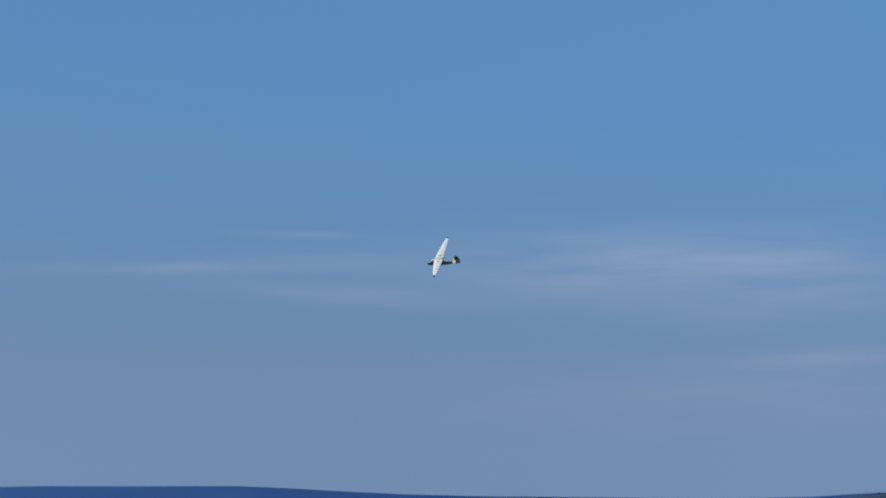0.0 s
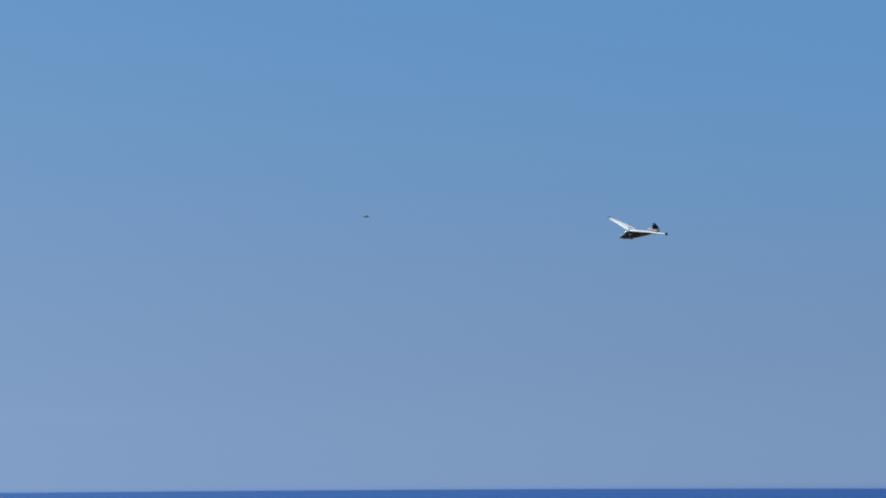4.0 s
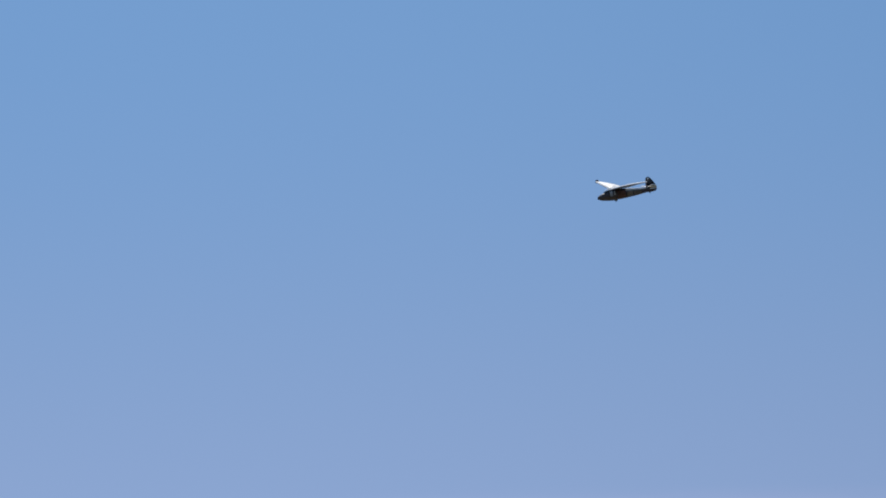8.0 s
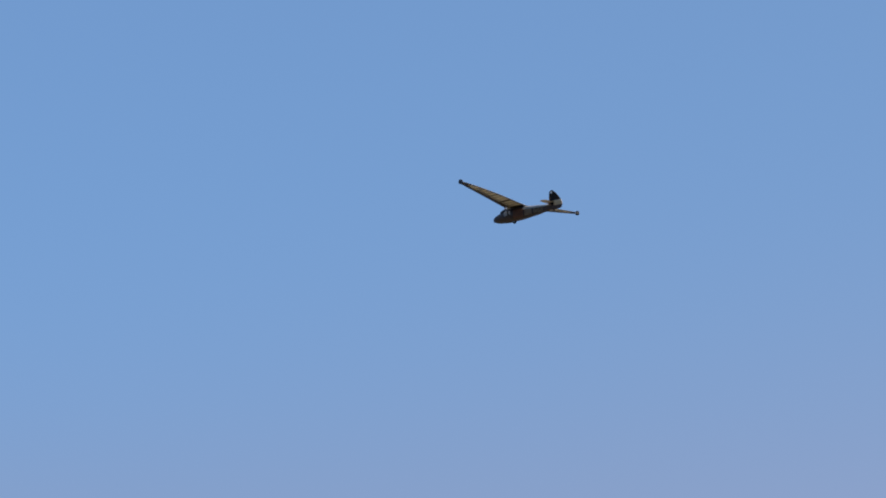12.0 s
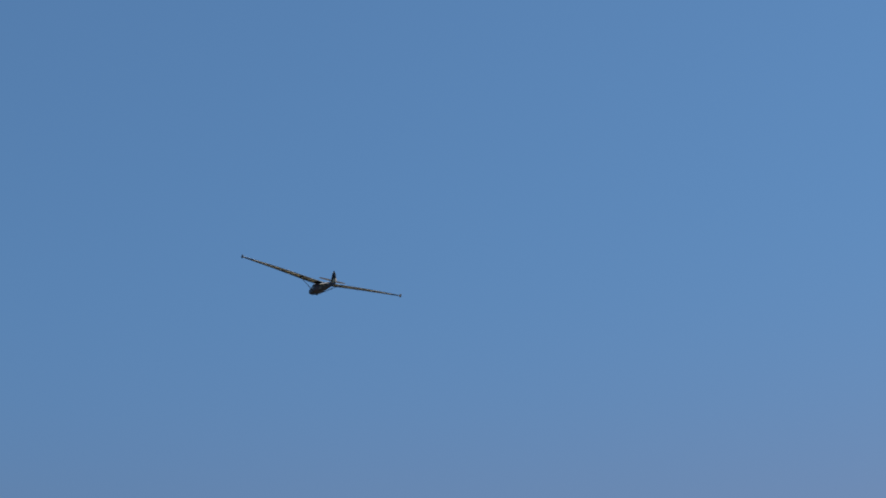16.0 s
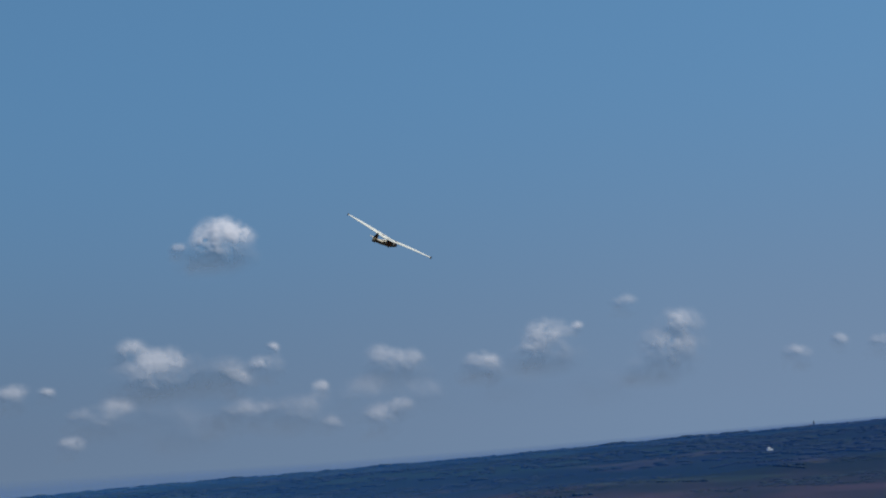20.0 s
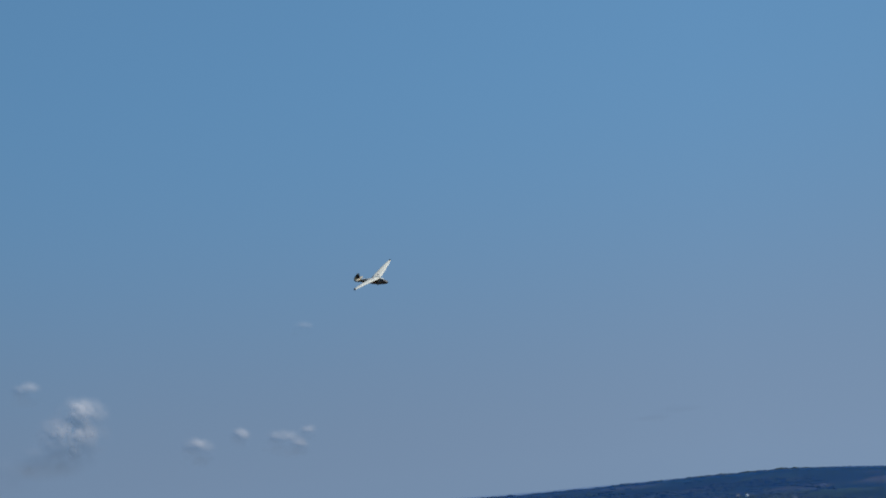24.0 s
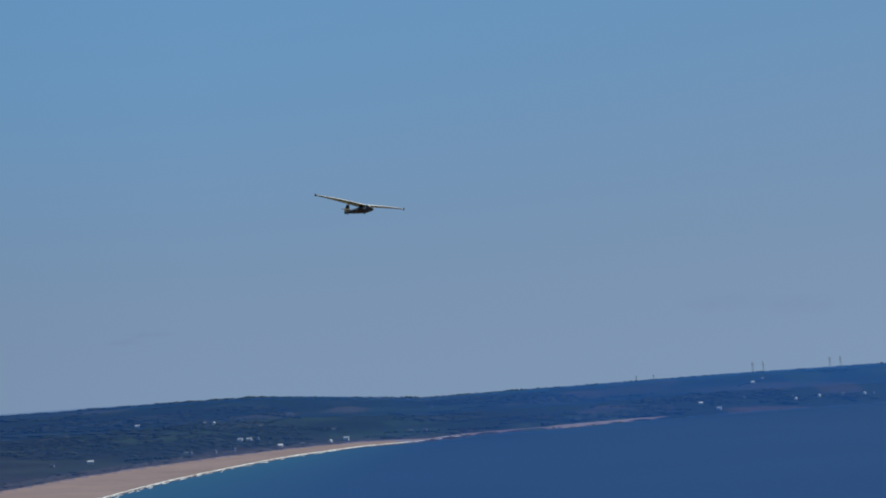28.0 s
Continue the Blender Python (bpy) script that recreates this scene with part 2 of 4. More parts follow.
    turf.inputs[7].default_value = (0.12, 0.108, 0.074, 1)
    t.links.new(turf.outputs[2], b.inputs["Base Color"])
    b.inputs["Roughness"].default_value = 0.9
    b.inputs["Specular IOR Level"].default_value = 0.1
    bump = node(t, "ShaderNodeBump", Strength=0.4, Distance=6.0)
    t.links.new(scrub.outputs[0], bump.inputs["Height"])
    t.links.new(bump.outputs[0], b.inputs["Normal"])
    return m


def sand_material():
    return mottled("beach_sand", (0.156, 0.108, 0.112), (0.228, 0.162, 0.165), 0.01, 0.9, 0.2, 0.15)


def sea_material():
    """Deep blue water, greener over the sandy shallows."""
    m, t, b = material("sea_water")
    geo = t.nodes.new("ShaderNodeNewGeometry")
    shoal = t.nodes.new("ShaderNodeAttribute")
    shoal.attribute_name = "shoal"
    tone = node(t, "ShaderNodeTexNoise", Scale=0.004, Detail=4.0)
    t.links.new(geo.outputs["Position"], tone.inputs["Vector"])
    deep = t.nodes.new("ShaderNodeMix")
    deep.data_type = "RGBA"
    deep.inputs[6].default_value, deep.inputs[7].default_value = (0.006, 0.036, 0.128, 1), (0.009, 0.046, 0.155, 1)
    t.links.new(tone.outputs[0], deep.inputs[0])
    mix = t.nodes.new("ShaderNodeMix")
    mix.data_type = "RGBA"
    mix.inputs[7].default_value = (0.017, 0.076, 0.16, 1)
    t.links.new(shoal.outputs["Fac"], mix.inputs[0])
    t.links.new(deep.outputs[2], mix.inputs[6])
    t.links.new(mix.outputs[2], b.inputs["Base Color"])
    b.inputs["Roughness"].default_value = 0.55
    b.inputs["IOR"].default_value = 1.33
    b.inputs["Specular IOR Level"].default_value = 0.15
    waves = node(t, "ShaderNodeTexNoise", Scale=0.06, Detail=5.0, Roughness=0.6)
    t.links.new(geo.outputs["Position"], waves.inputs["Vector"])
    bump = node(t, "ShaderNodeBump", Strength=0.5, Distance=1.5)
    t.links.new(waves.outputs[0], bump.inputs["Height"])
    t.links.new(bump.outputs[0], b.inputs["Normal"])
    return m


def haze_tint_material(name, tone):
    """Blue tint standing in for hazy air, as dense as its sheet says."""
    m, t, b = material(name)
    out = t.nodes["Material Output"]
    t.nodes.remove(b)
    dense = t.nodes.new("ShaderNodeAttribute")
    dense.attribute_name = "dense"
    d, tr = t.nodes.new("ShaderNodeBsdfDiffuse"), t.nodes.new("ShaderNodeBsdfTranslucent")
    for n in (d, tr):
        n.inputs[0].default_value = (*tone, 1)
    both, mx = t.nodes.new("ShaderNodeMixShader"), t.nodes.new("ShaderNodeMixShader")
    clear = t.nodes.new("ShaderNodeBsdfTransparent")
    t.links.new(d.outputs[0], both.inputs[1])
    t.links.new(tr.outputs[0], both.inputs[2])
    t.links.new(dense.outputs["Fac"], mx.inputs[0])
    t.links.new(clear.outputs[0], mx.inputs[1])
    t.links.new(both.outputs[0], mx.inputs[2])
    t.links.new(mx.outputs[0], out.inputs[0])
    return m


def cloud_material():
    """White water droplets; the density fades out at the edges."""
    m, t, b = material("cloud_droplets")
    out = t.nodes["Material Output"]
    t.nodes.remove(b)
    d, tr = t.nodes.new("ShaderNodeBsdfDiffuse"), t.nodes.new("ShaderNodeBsdfTranslucent")
    for n in (d, tr):
        n.inputs[0].default_value = (0.92, 0.84, 0.89, 1)
    both, mx = t.nodes.new("ShaderNodeMixShader"), t.nodes.new("ShaderNodeMixShader")
    both.inputs[0].default_value = 0.05
    dens = t.nodes.new("ShaderNodeAttribute")
    dens.attribute_name = "puff"
    clear = t.nodes.new("ShaderNodeBsdfTransparent")
    t.links.new(d.outputs[0], both.inputs[1])
    t.links.new(tr.outputs[0], both.inputs[2])
    t.links.new(sums(t, "MULTIPLY", dens.outputs["Fac"], 0.52, True), mx.inputs[0])
    t.links.new(clear.outputs[0], mx.inputs[1])
    t.links.new(both.outputs[0], mx.inputs[2])
    t.links.new(mx.outputs[0], out.inputs[0])
    return m


LAND, SAND, SEA, CLOUD = land_material(), sand_material(), sea_material(), cloud_material()
HAZE_TINT, FAR_HAZE_TINT, SEA_HAZE_TINT = haze_tint_material("land_haze_tint", (0.055, 0.325, 0.91)), haze_tint_material("ridge_haze_tint", (0.15, 0.46, 0.8)), haze_tint_material("sea_haze_tint", (0.25, 0.46, 0.95))
TREE = mottled("tree_leaves", (0.008, 0.016, 0.01), (0.015, 0.028, 0.014), 0.02, 0.9, fine=0.3, coords="Object")
DUNE_GRASS = mottled("marram_grass", (0.022, 0.018, 0.016), (0.045, 0.034, 0.031), 0.05, 0.9, fine=0.4)
FOAM = mottled("surf_foam", (0.5, 0.54, 0.58), (0.74, 0.78, 0.82), 0.05, 0.8)


# ---- building helpers ----
def thing(name, label, category, group="", kind=""):
    return tagged(new(name), label, category, group, kind)


def part(name, bm, mat, parent=None, label="", smooth=False):
    me = bpy.data.meshes.new(name)
    bmesh.ops.recalc_face_normals(bm, faces=bm.faces)
    if smooth:
        for f in bm.faces:
            f.smooth = True
    bm.to_mesh(me)
    bm.free()
    me.materials.append(mat)
    ob = new(name, me)
    ob.parent = parent
    if label:
        tagged(ob, label)
    return ob


def sheet(name, verts, faces, mat, parent=None, smooth=True):
    me = bpy.data.meshes.new(name)
    me.from_pydata(verts, [], faces)
    if smooth:
        me.polygons.foreach_set("use_smooth", [True] * len(me.polygons))
    me.materials.append(mat)
    ob = new(name, me)
    ob.parent = parent
    return ob


def box(bm, size, centre, turn=None, bevel=0.0):
    m = Matrix.Translation(centre) @ (turn or Matrix()) @ Matrix.Diagonal((*size, 1))
    made = bmesh.ops.create_cube(bm, size=1.0, matrix=m)["verts"]
    if bevel:
        edges = {e for v in made for e in v.link_edges}
        bmesh.ops.bevel(bm, geom=list(edges), offset=bevel, segments=2, affect="EDGES")
    return made


def rod(bm, a, b, ra, rb=None, n=8):
    a, b = Vector(a), Vector(b)
    m = Matrix.Translation((a + b) / 2) @ (b - a).to_track_quat("Z", "Y").to_matrix().to_4x4()
    bmesh.ops.create_cone(bm, cap_ends=True, segments=n, radius1=ra, radius2=ra if rb is None else rb, depth=(b - a).length, matrix=m)


def loft(bm, rings, closed_ends=True):
    rows = [[bm.verts.new(p) for p in ring] for ring in rings]
    n = len(rows[0])
    for a, b in zip(rows, rows[1:]):
        for i in range(n):
            bm.faces.new((a[i], a[(i + 1) % n], b[(i + 1) % n], b[i]))
    if closed_ends:
        bm.faces.new(rows[0])
        bm.faces.new(rows[-1])
    return rows


def slab(bm, outline, half, bevel=0.0):
    """A flat part standing in the plane of symmetry: (x, z) corners and half its thickness."""
    rings = [[(x, s * half, z) for x, z in outline] for s in (-1, 1)]
    loft(bm, rings)
    if bevel:
        bmesh.ops.bevel(bm, geom=bm.edges[:], offset=bevel, segments=2, affect="EDGES")


# ---- lie of the land ----
LAND_FROM, LAND_TO = 138.0, 373.7        # headings between which there is land
SHORE = [(138, 3900), (142.7, 3870), (146.9, 3680), (149.4, 3540), (151.7, 3370), (154, 3290), (155.7, 3120), (157.6, 3040),
         (159.6, 2840), (161.5, 2580), (163.5, 2310), (164.9, 2110), (168, 1750), (172, 1400), (178, 1000), (190, 600), (205, 260),
         (270, 230), (320, 260), (338, 700), (346, 2300), (349, 3600), (352, 4350), (359, 4560), (373.7, 4600)]
BEACH = [(138, 3), (149.2, 3), (149.5, 22), (151, 42), (151.9, 46), (152.2, 3), (155.6, 4), (156.3, 50), (157.6, 120), (159.9, 240), (162.6, 380),
         (164.9, 490), (168, 560), (172, 650), (178, 500), (190, 250), (205, 20), (373.7, 8)]
SKY_LINE = [(138, 42), (140, 62), (142.7, 65), (147.1, 60), (151.3, 52), (153.3, 49), (155.7, 44), (158.8, 60), (160.6, 67), (164, 64), (167.7, 58),
            (173, 60), (180, 65), (186, 68), (191, 73), (196, 82), (199.5, 84), (215, 90), (300, 90), (335, 70), (345, 44), (347.5, 40), (349.5, 26), (352, 20),
            (358.5, 17), (361, 20), (363.5, 27), (366, 34), (371, 31), (373.2, 26), (373.7, 2)]


def along(table, az):
    for (a, u), (b, v) in zip(table, table[1:]):
        if az <= b:
            k = max(0.0, (az - a) / (b - a))
            return u + (v - u) * k
    return table[-1][1]


def ease(k):
    k = min(1.0, max(0.0, k))
    return k * k * (3 - 2 * k)


def ground(az, r):
    """The ground's height at a heading and a distance."""
    az = az % 360
    if az < LAND_FROM - 90:
        az += 360
    hill = 118.3 - 0.34 * max(0.0, r - 3.5) - 8 * ease((r - 40) / 200)
    if not LAND_FROM <= az <= LAND_TO:
        return max(-6.0, hill)
    shore, sand, top = along(SHORE, az), along(BEACH, az), along(SKY_LINE, az)
    d = r - shore
    if d < 0:
        far = max(-6.0, d * 0.02)
    elif d < sand:
        far = 3.0 * d / max(sand, 1)
    else:
        e = ease((d - sand) / max(4450 - shore - sand, 120)) ** 0.8
        p = heading(az) * r
        lumps = noise.noise((p.x / 420, p.y / 420, 3.1)) * 9 + noise.noise((p.x / 130, p.y / 130, 7.7)) * 3
        far = 3 + 4 * ease((d - sand) / 40) + (top - 7) * e + lumps * min(1, (d - sand) / 300) * (1 - 0.72 * e)
        if r > 4500:
            far -= (r - 4500) * 0.012
    return max(far, hill)


def headings():
    out, a = [], -15.0
    while a < 345.0 - 1e-6:
        out.append(a)
        a += 0.2 if (a < 16 or 137 <= a < 201 or a > 343) else 3.0
    return out


RINGS = [0.01, 3.5, 10, 25, 60, 110, 170, 240, 330, 450, 600, 800, 1000, 1300, 1600, 1800] + [1900 + 50 * i for i in range(61)]


def polar(name, az_list, rings, height, mat, close):
    verts, faces = [], []
    for a in az_list:
        d = heading(a)
        for r in rings:
            verts.append((d.x * r, d.y * r, height(a, r)))
    n, m = len(az_list), len(rings)
    for i in range(n if close else n - 1):
        j = (i + 1) % n
        for k in range(m - 1):
            faces.append((i * m + k, j * m + k, j * m + k + 1, i * m + k + 1))
    if close:
        faces.append(tuple(i * m for i in range(n)))
    return sheet(name, verts, faces, mat)


def build_ground():
    land = polar("ground", headings(), RINGS, ground, LAND, True)
    dune = land.data.attributes.new("dune", "FLOAT", "POINT")
    values = []
    for a in headings():
        b = a % 360
        for r in RINGS:
            if 154 < b < 205:
                d = r - along(SHORE, b) - along(BEACH, b)
                heath = (1 - ease((r - 2250 - 130 * noise.noise((b * 0.6, 3.0, 1.0))) / 550)) * ease((b - 160) / 6)
                values.append(max(heath, math.exp(-max(d, 0) / ((0.25 + 0.55 * ease((b - 163) / 5)) * along(BEACH, b) + 30))))
            else:
                values.append(0.0)
    dune.data.foreach_set("value", values)
    tagged(land, "dark heath and hedged fields round a wide bay", "ground", kind="structure")


build_ground()


def build_sea():
    az = [-15 + 1.0 * i for i in range(360)]
    sea = polar("sea", az, RINGS, lambda a, r: 0.0, SEA, True)
    shoal = sea.data.attributes.new("shoal", "FLOAT", "POINT")
    values = []
    for a in az:
        b = a % 360
        for r in RINGS:
            if 138 < b < 205:
                d = along(SHORE, b) - r
                wide = 2 * along(BEACH, b) + 60
                values.append(math.exp(-max(d, 0) / wide) * min(1, wide / 400))
            else:
                values.append(0.0)
    shoal.data.foreach_set("value", values)
    tagged(sea, "calm deep blue sea, greener over the shallows by the beach", "sea", kind="structure")


build_sea()


def build_beach():
    az = [148.8 + 0.1 * i for i in range(270)]
    verts, faces, m = [], [], 9
    for a in az:
        d, s, w = heading(a), along(SHORE, a), along(BEACH, a)
        for k in range(m):
            pad = min(12.0, w * 0.4)
            r = s - pad + (w + pad) * k / (m - 1) + noise.noise((a * 1.7, 0.5, 1)) * w * 0.03 * (k == m - 1)
            verts.append((d.x * r, d.y * r, ground(a, r) + 0.5 + 0.5 * k / m))
    for i in range(len(az) - 1):
        for k in range(m - 1):
            faces.append((i * m + k, (i + 1) * m + k, (i + 1) * m + k + 1, i * m + k + 1))
    tagged(sheet("beach", verts, faces, SAND), "long curved beach of pale tan sand", "beach", kind="structure")


build_beach()


def build_dunes():
    """Tufts of marram and scraps of turf along the upper edge of the sand."""
    rng = random.Random(17)
    verts, faces = [], []
    made = 0
    while made < 900:
        made += 1
        a = rng.uniform(156.5, 174)
        w = along(BEACH, a)
        r = along(SHORE, a) + w * (1 + abs(rng.gauss(0, 0.04))) + 6
        size, d, z = rng.uniform(0.8, 2.2), heading(a), ground(a, r) + 0.6
        p, base, turn = d * r, len(verts), rng.uniform(0, 6)
        n, long = 7, rng.uniform(2.0, 5.5)
        for k, (q, h) in enumerate(((1.0, -0.4), (0.7, 0.55), (0.3, 0.9))):
            for i in range(n):
                g = turn + 2 * math.pi * i / n
                j = rng.uniform(0.8, 1.2)
                verts.append((p.x + math.cos(g) * size * long * q * j, p.y + math.sin(g) * size * long * q * j, z + h * size * 0.7 * j))
        for k in range(2):
            for i in range(n):
                faces.append((base + k * n + i, base + k * n + (i + 1) % n, base + (k + 1) * n + (i + 1) % n, base + (k + 1) * n + i))
        faces.append(tuple(base + 2 * n + i for i in range(n)))
    tagged(sheet("dune_grass", verts, faces, DUNE_GRASS), "brown dune grass along the top of the beach", "dune grass", kind="stuff")


build_dunes()


def build_surf():
    """Broken lines of foam where the swell runs up the sand."""
    rng = random.Random(5)
    verts, faces = [], []
    for row, (off, share) in enumerate(((0, 0.72), (-9, 0.5), (-20, 0.42), (-34, 0.2))):
        a = 154.5
        while a < 171:
            s = along(SHORE, a)
            if rng.random() < share and s > 0:
                la, wide = rng.uniform(0.15, 0.5) if row == 0 else rng.uniform(0.04, 0.2), rng.uniform(0.8, 3.6) * (1.1 if row == 0 else 0.8) * min(1.6, along(BEACH, a) / 160)
                n = 9
                base = len(verts)
                for i in range(n + 1):
                    b = a + la * i / n
                    d, r = heading(b), along(SHORE, b) + off * min(1.5, along(BEACH, b) / 200) + rng.uniform(-5, 5)
                    w = wide * math.sin(math.pi * (i + 0.1) / (n + 0.2)) * rng.uniform(0.25, 0.6) + 0.08
                    z = max(0.35, ground(b, r) + 1.2)
                    for q, h in ((-w, 0.0), (0, 0.5), (w, 0.0)):
                        verts.append((d.x * (r + q), d.y * (r + q), z + h))
                for i in range(n):
                    for k in range(2):
                        p = base + i * 3 + k
                        faces.append((p, p + 3, p + 4, p + 1))
            a += rng.uniform(0.06, 0.2)
    tagged(sheet("surf", verts, faces, FOAM), "broken white lines of surf along the beach", "surf", kind="stuff")


build_surf()


def build_haze_sheets():
    """Haze tint over the land: each sheet stands behind the beach and ends at the ridge."""
    # the sheets are added; their blue colour stands in for light scattered by haze
    for share, thick, first, last, label in ((0.0, 0.27, 139, 205, "blue tinted sheet standing in for haze over the fields"), (0.45, 0.14, 139, 205, "blue tinted sheet standing in for haze over the fields"),
                                             (0.85, 0.2, 139, 205, "blue tinted sheet standing in for haze over the fields"), (-1, 0.6, 347, 374.4, "blue tinted sheet standing in for haze over the cape")):
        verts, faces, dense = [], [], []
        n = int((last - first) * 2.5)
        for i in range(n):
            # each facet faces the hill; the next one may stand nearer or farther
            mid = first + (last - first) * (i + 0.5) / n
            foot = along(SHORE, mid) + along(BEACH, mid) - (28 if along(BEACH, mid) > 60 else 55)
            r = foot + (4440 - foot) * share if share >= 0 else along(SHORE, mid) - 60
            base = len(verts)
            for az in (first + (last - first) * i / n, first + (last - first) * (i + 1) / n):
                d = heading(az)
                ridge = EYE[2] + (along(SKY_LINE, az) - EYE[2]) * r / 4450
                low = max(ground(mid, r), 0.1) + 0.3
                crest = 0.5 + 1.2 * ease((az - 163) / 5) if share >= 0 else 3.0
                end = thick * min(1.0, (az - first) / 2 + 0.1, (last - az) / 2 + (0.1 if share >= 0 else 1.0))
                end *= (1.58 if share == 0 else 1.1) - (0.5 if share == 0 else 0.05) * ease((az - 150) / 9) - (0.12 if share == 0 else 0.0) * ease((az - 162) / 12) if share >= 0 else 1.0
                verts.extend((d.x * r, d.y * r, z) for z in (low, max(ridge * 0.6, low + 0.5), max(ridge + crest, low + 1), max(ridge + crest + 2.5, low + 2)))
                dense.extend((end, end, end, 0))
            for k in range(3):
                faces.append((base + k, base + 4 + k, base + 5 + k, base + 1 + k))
        haze = sheet("haze", verts, faces, SEA_HAZE_TINT if share < 0 else FAR_HAZE_TINT if share > 0.8 else HAZE_TINT)
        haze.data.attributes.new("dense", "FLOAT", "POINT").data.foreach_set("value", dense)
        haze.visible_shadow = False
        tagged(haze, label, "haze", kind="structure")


build_haze_sheets()


def build_sea_haze_sheet():
    """Added pale blue sheet over the open water, up to the horizon, imitating haze."""
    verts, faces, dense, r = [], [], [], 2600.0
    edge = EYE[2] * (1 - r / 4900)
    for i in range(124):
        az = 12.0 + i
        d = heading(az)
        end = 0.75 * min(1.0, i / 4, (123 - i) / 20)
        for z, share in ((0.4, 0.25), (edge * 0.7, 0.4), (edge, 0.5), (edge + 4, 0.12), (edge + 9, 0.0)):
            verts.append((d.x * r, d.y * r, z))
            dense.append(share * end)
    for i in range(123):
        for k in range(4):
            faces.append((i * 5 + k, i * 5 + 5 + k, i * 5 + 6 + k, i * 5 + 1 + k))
    haze = sheet("haze", verts, faces, SEA_HAZE_TINT)
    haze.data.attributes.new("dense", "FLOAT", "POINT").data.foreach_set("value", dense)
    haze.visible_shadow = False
    tagged(haze, "blue tinted sheet standing in for haze over the open sea", "haze", kind="structure")


build_sea_haze_sheet()


def build_woods():
    """Hedges, scrub and clumps of trees on the far land."""
    rng = random.Random(11)
    phi = (1 + 5 ** 0.5) / 2
    ico = [Vector(v).normalized() for v in ((-1, phi, 0), (1, phi, 0), (-1, -phi, 0), (1, -phi, 0), (0, -1, phi), (0, 1, phi), (0, -1, -phi), (0, 1, -phi), (phi, 0, -1), (phi, 0, 1), (-phi, 0, -1), (-phi, 0, 1))]
    tri = ((0, 11, 5), (0, 5, 1), (0, 1, 7), (0, 7, 10), (0, 10, 11), (1, 5, 9), (5, 11, 4), (11, 10, 2), (10, 7, 6), (7, 1, 8), (3, 9, 4), (3, 4, 2), (3, 2, 6), (3, 6, 8), (3, 8, 9), (4, 9, 5), (2, 4, 11), (6, 2, 10), (8, 6, 7), (9, 8, 1))
    verts, faces = [], []

    def clump(az, r, size, wide=1.0):
        d = heading(az) * r
        z = ground(az, r)
        if z < 4:
            return
        base = len(verts)
        sx, sy, sz = size * wide * rng.uniform(0.8, 1.7), size * wide * rng.uniform(0.8, 1.7), size * rng.uniform(0.6, 1.0) / wide ** 0.9
        for v in ico:
            j = rng.uniform(0.75, 1.2)
            verts.append((d.x + v.x * sx * j, d.y + v.y * sy * j, z + sz * 0.5 + v.z * sz * j))
        faces.extend((base + a, base + b, base + c) for a, b, c in tri)

    for lo, hi, count in ((140, 201, 9000), (-14, 13.4, 500)):
        made = 0
        while made < count:
            az, r = rng.uniform(lo, hi), 4520 - 2300 * rng.random() ** 1.7
            b = az % 360
            if r < along(SHORE, b if b > 48 else b + 360) + along(BEACH, b if b > 48 else b + 360) + 40:
                made += 0.2
                continue
            p = heading(az) * r
            wood = noise.noise((p.x / 210, p.y / 210, 0.4)) + 0.4 * noise.noise((p.x / 60, p.y / 60, 2))
            if r > 4380:
                clump(az, r, rng.uniform(0.9, 2.2) + 1.5 * max(0.0, noise.noise((az * 1.7, 5.0, 0.0))))
            elif wood > 0.16:
                for _ in range(7):
                    clump(az + rng.uniform(-0.3, 0.3), r + rng.uniform(-35, 35), rng.uniform(1.5, 3.2) * min(1.0, r / 3600), 2.6)
            made += 1
    # groves along the crest
    for _ in range(1500):
        az = rng.uniform(160, 200)
        grove = noise.noise((az * 0.9, 8.0, 1.0)) + 0.6 * noise.noise((az * 3.1, 2.0, 6.0))
        if grove > -0.12:
            clump(az, rng.uniform(4400, 4490), rng.uniform(2.0, 3.6) + 4.5 * min(grove + 0.12, 0.6), 1.35)
    # taller woods on the slope
    for _ in range(2200):
        az, r = rng.uniform(163, 200), rng.uniform(3000, 4350)
        p = heading(az) * r
        if noise.noise((p.x / 260, p.y / 260, 9.4)) + 0.5 * noise.noise((p.x / 70, p.y / 70, 4.0)) > 0.12 and r > along(SHORE, az) + along(BEACH, az) + 300:
            clump(az, r, rng.uniform(3.0, 5.5), 1.9)
    # hedgerows
    for _ in range(110):
        az, r = rng.uniform(141, 200), rng.uniform(2400, 4450)
        if r < along(SHORE, az) + along(BEACH, az) + 80:
            continue
        p, turn, n = heading(az) * r, rng.uniform(0, math.pi), rng.randint(8, 22)
        for i in range(n):
            q = p + Vector((math.cos(turn), math.sin(turn), 0)) * i * 6
            clump(math.degrees(math.atan2(-q.x, q.y)), q.length, rng.uniform(1.6, 3.2))
    tagged(sheet("woodland", verts, faces, TREE, smooth=True), "dark hedges, scrub and clumps of trees on the far hills", "woodland", kind="stuff")


build_woods()


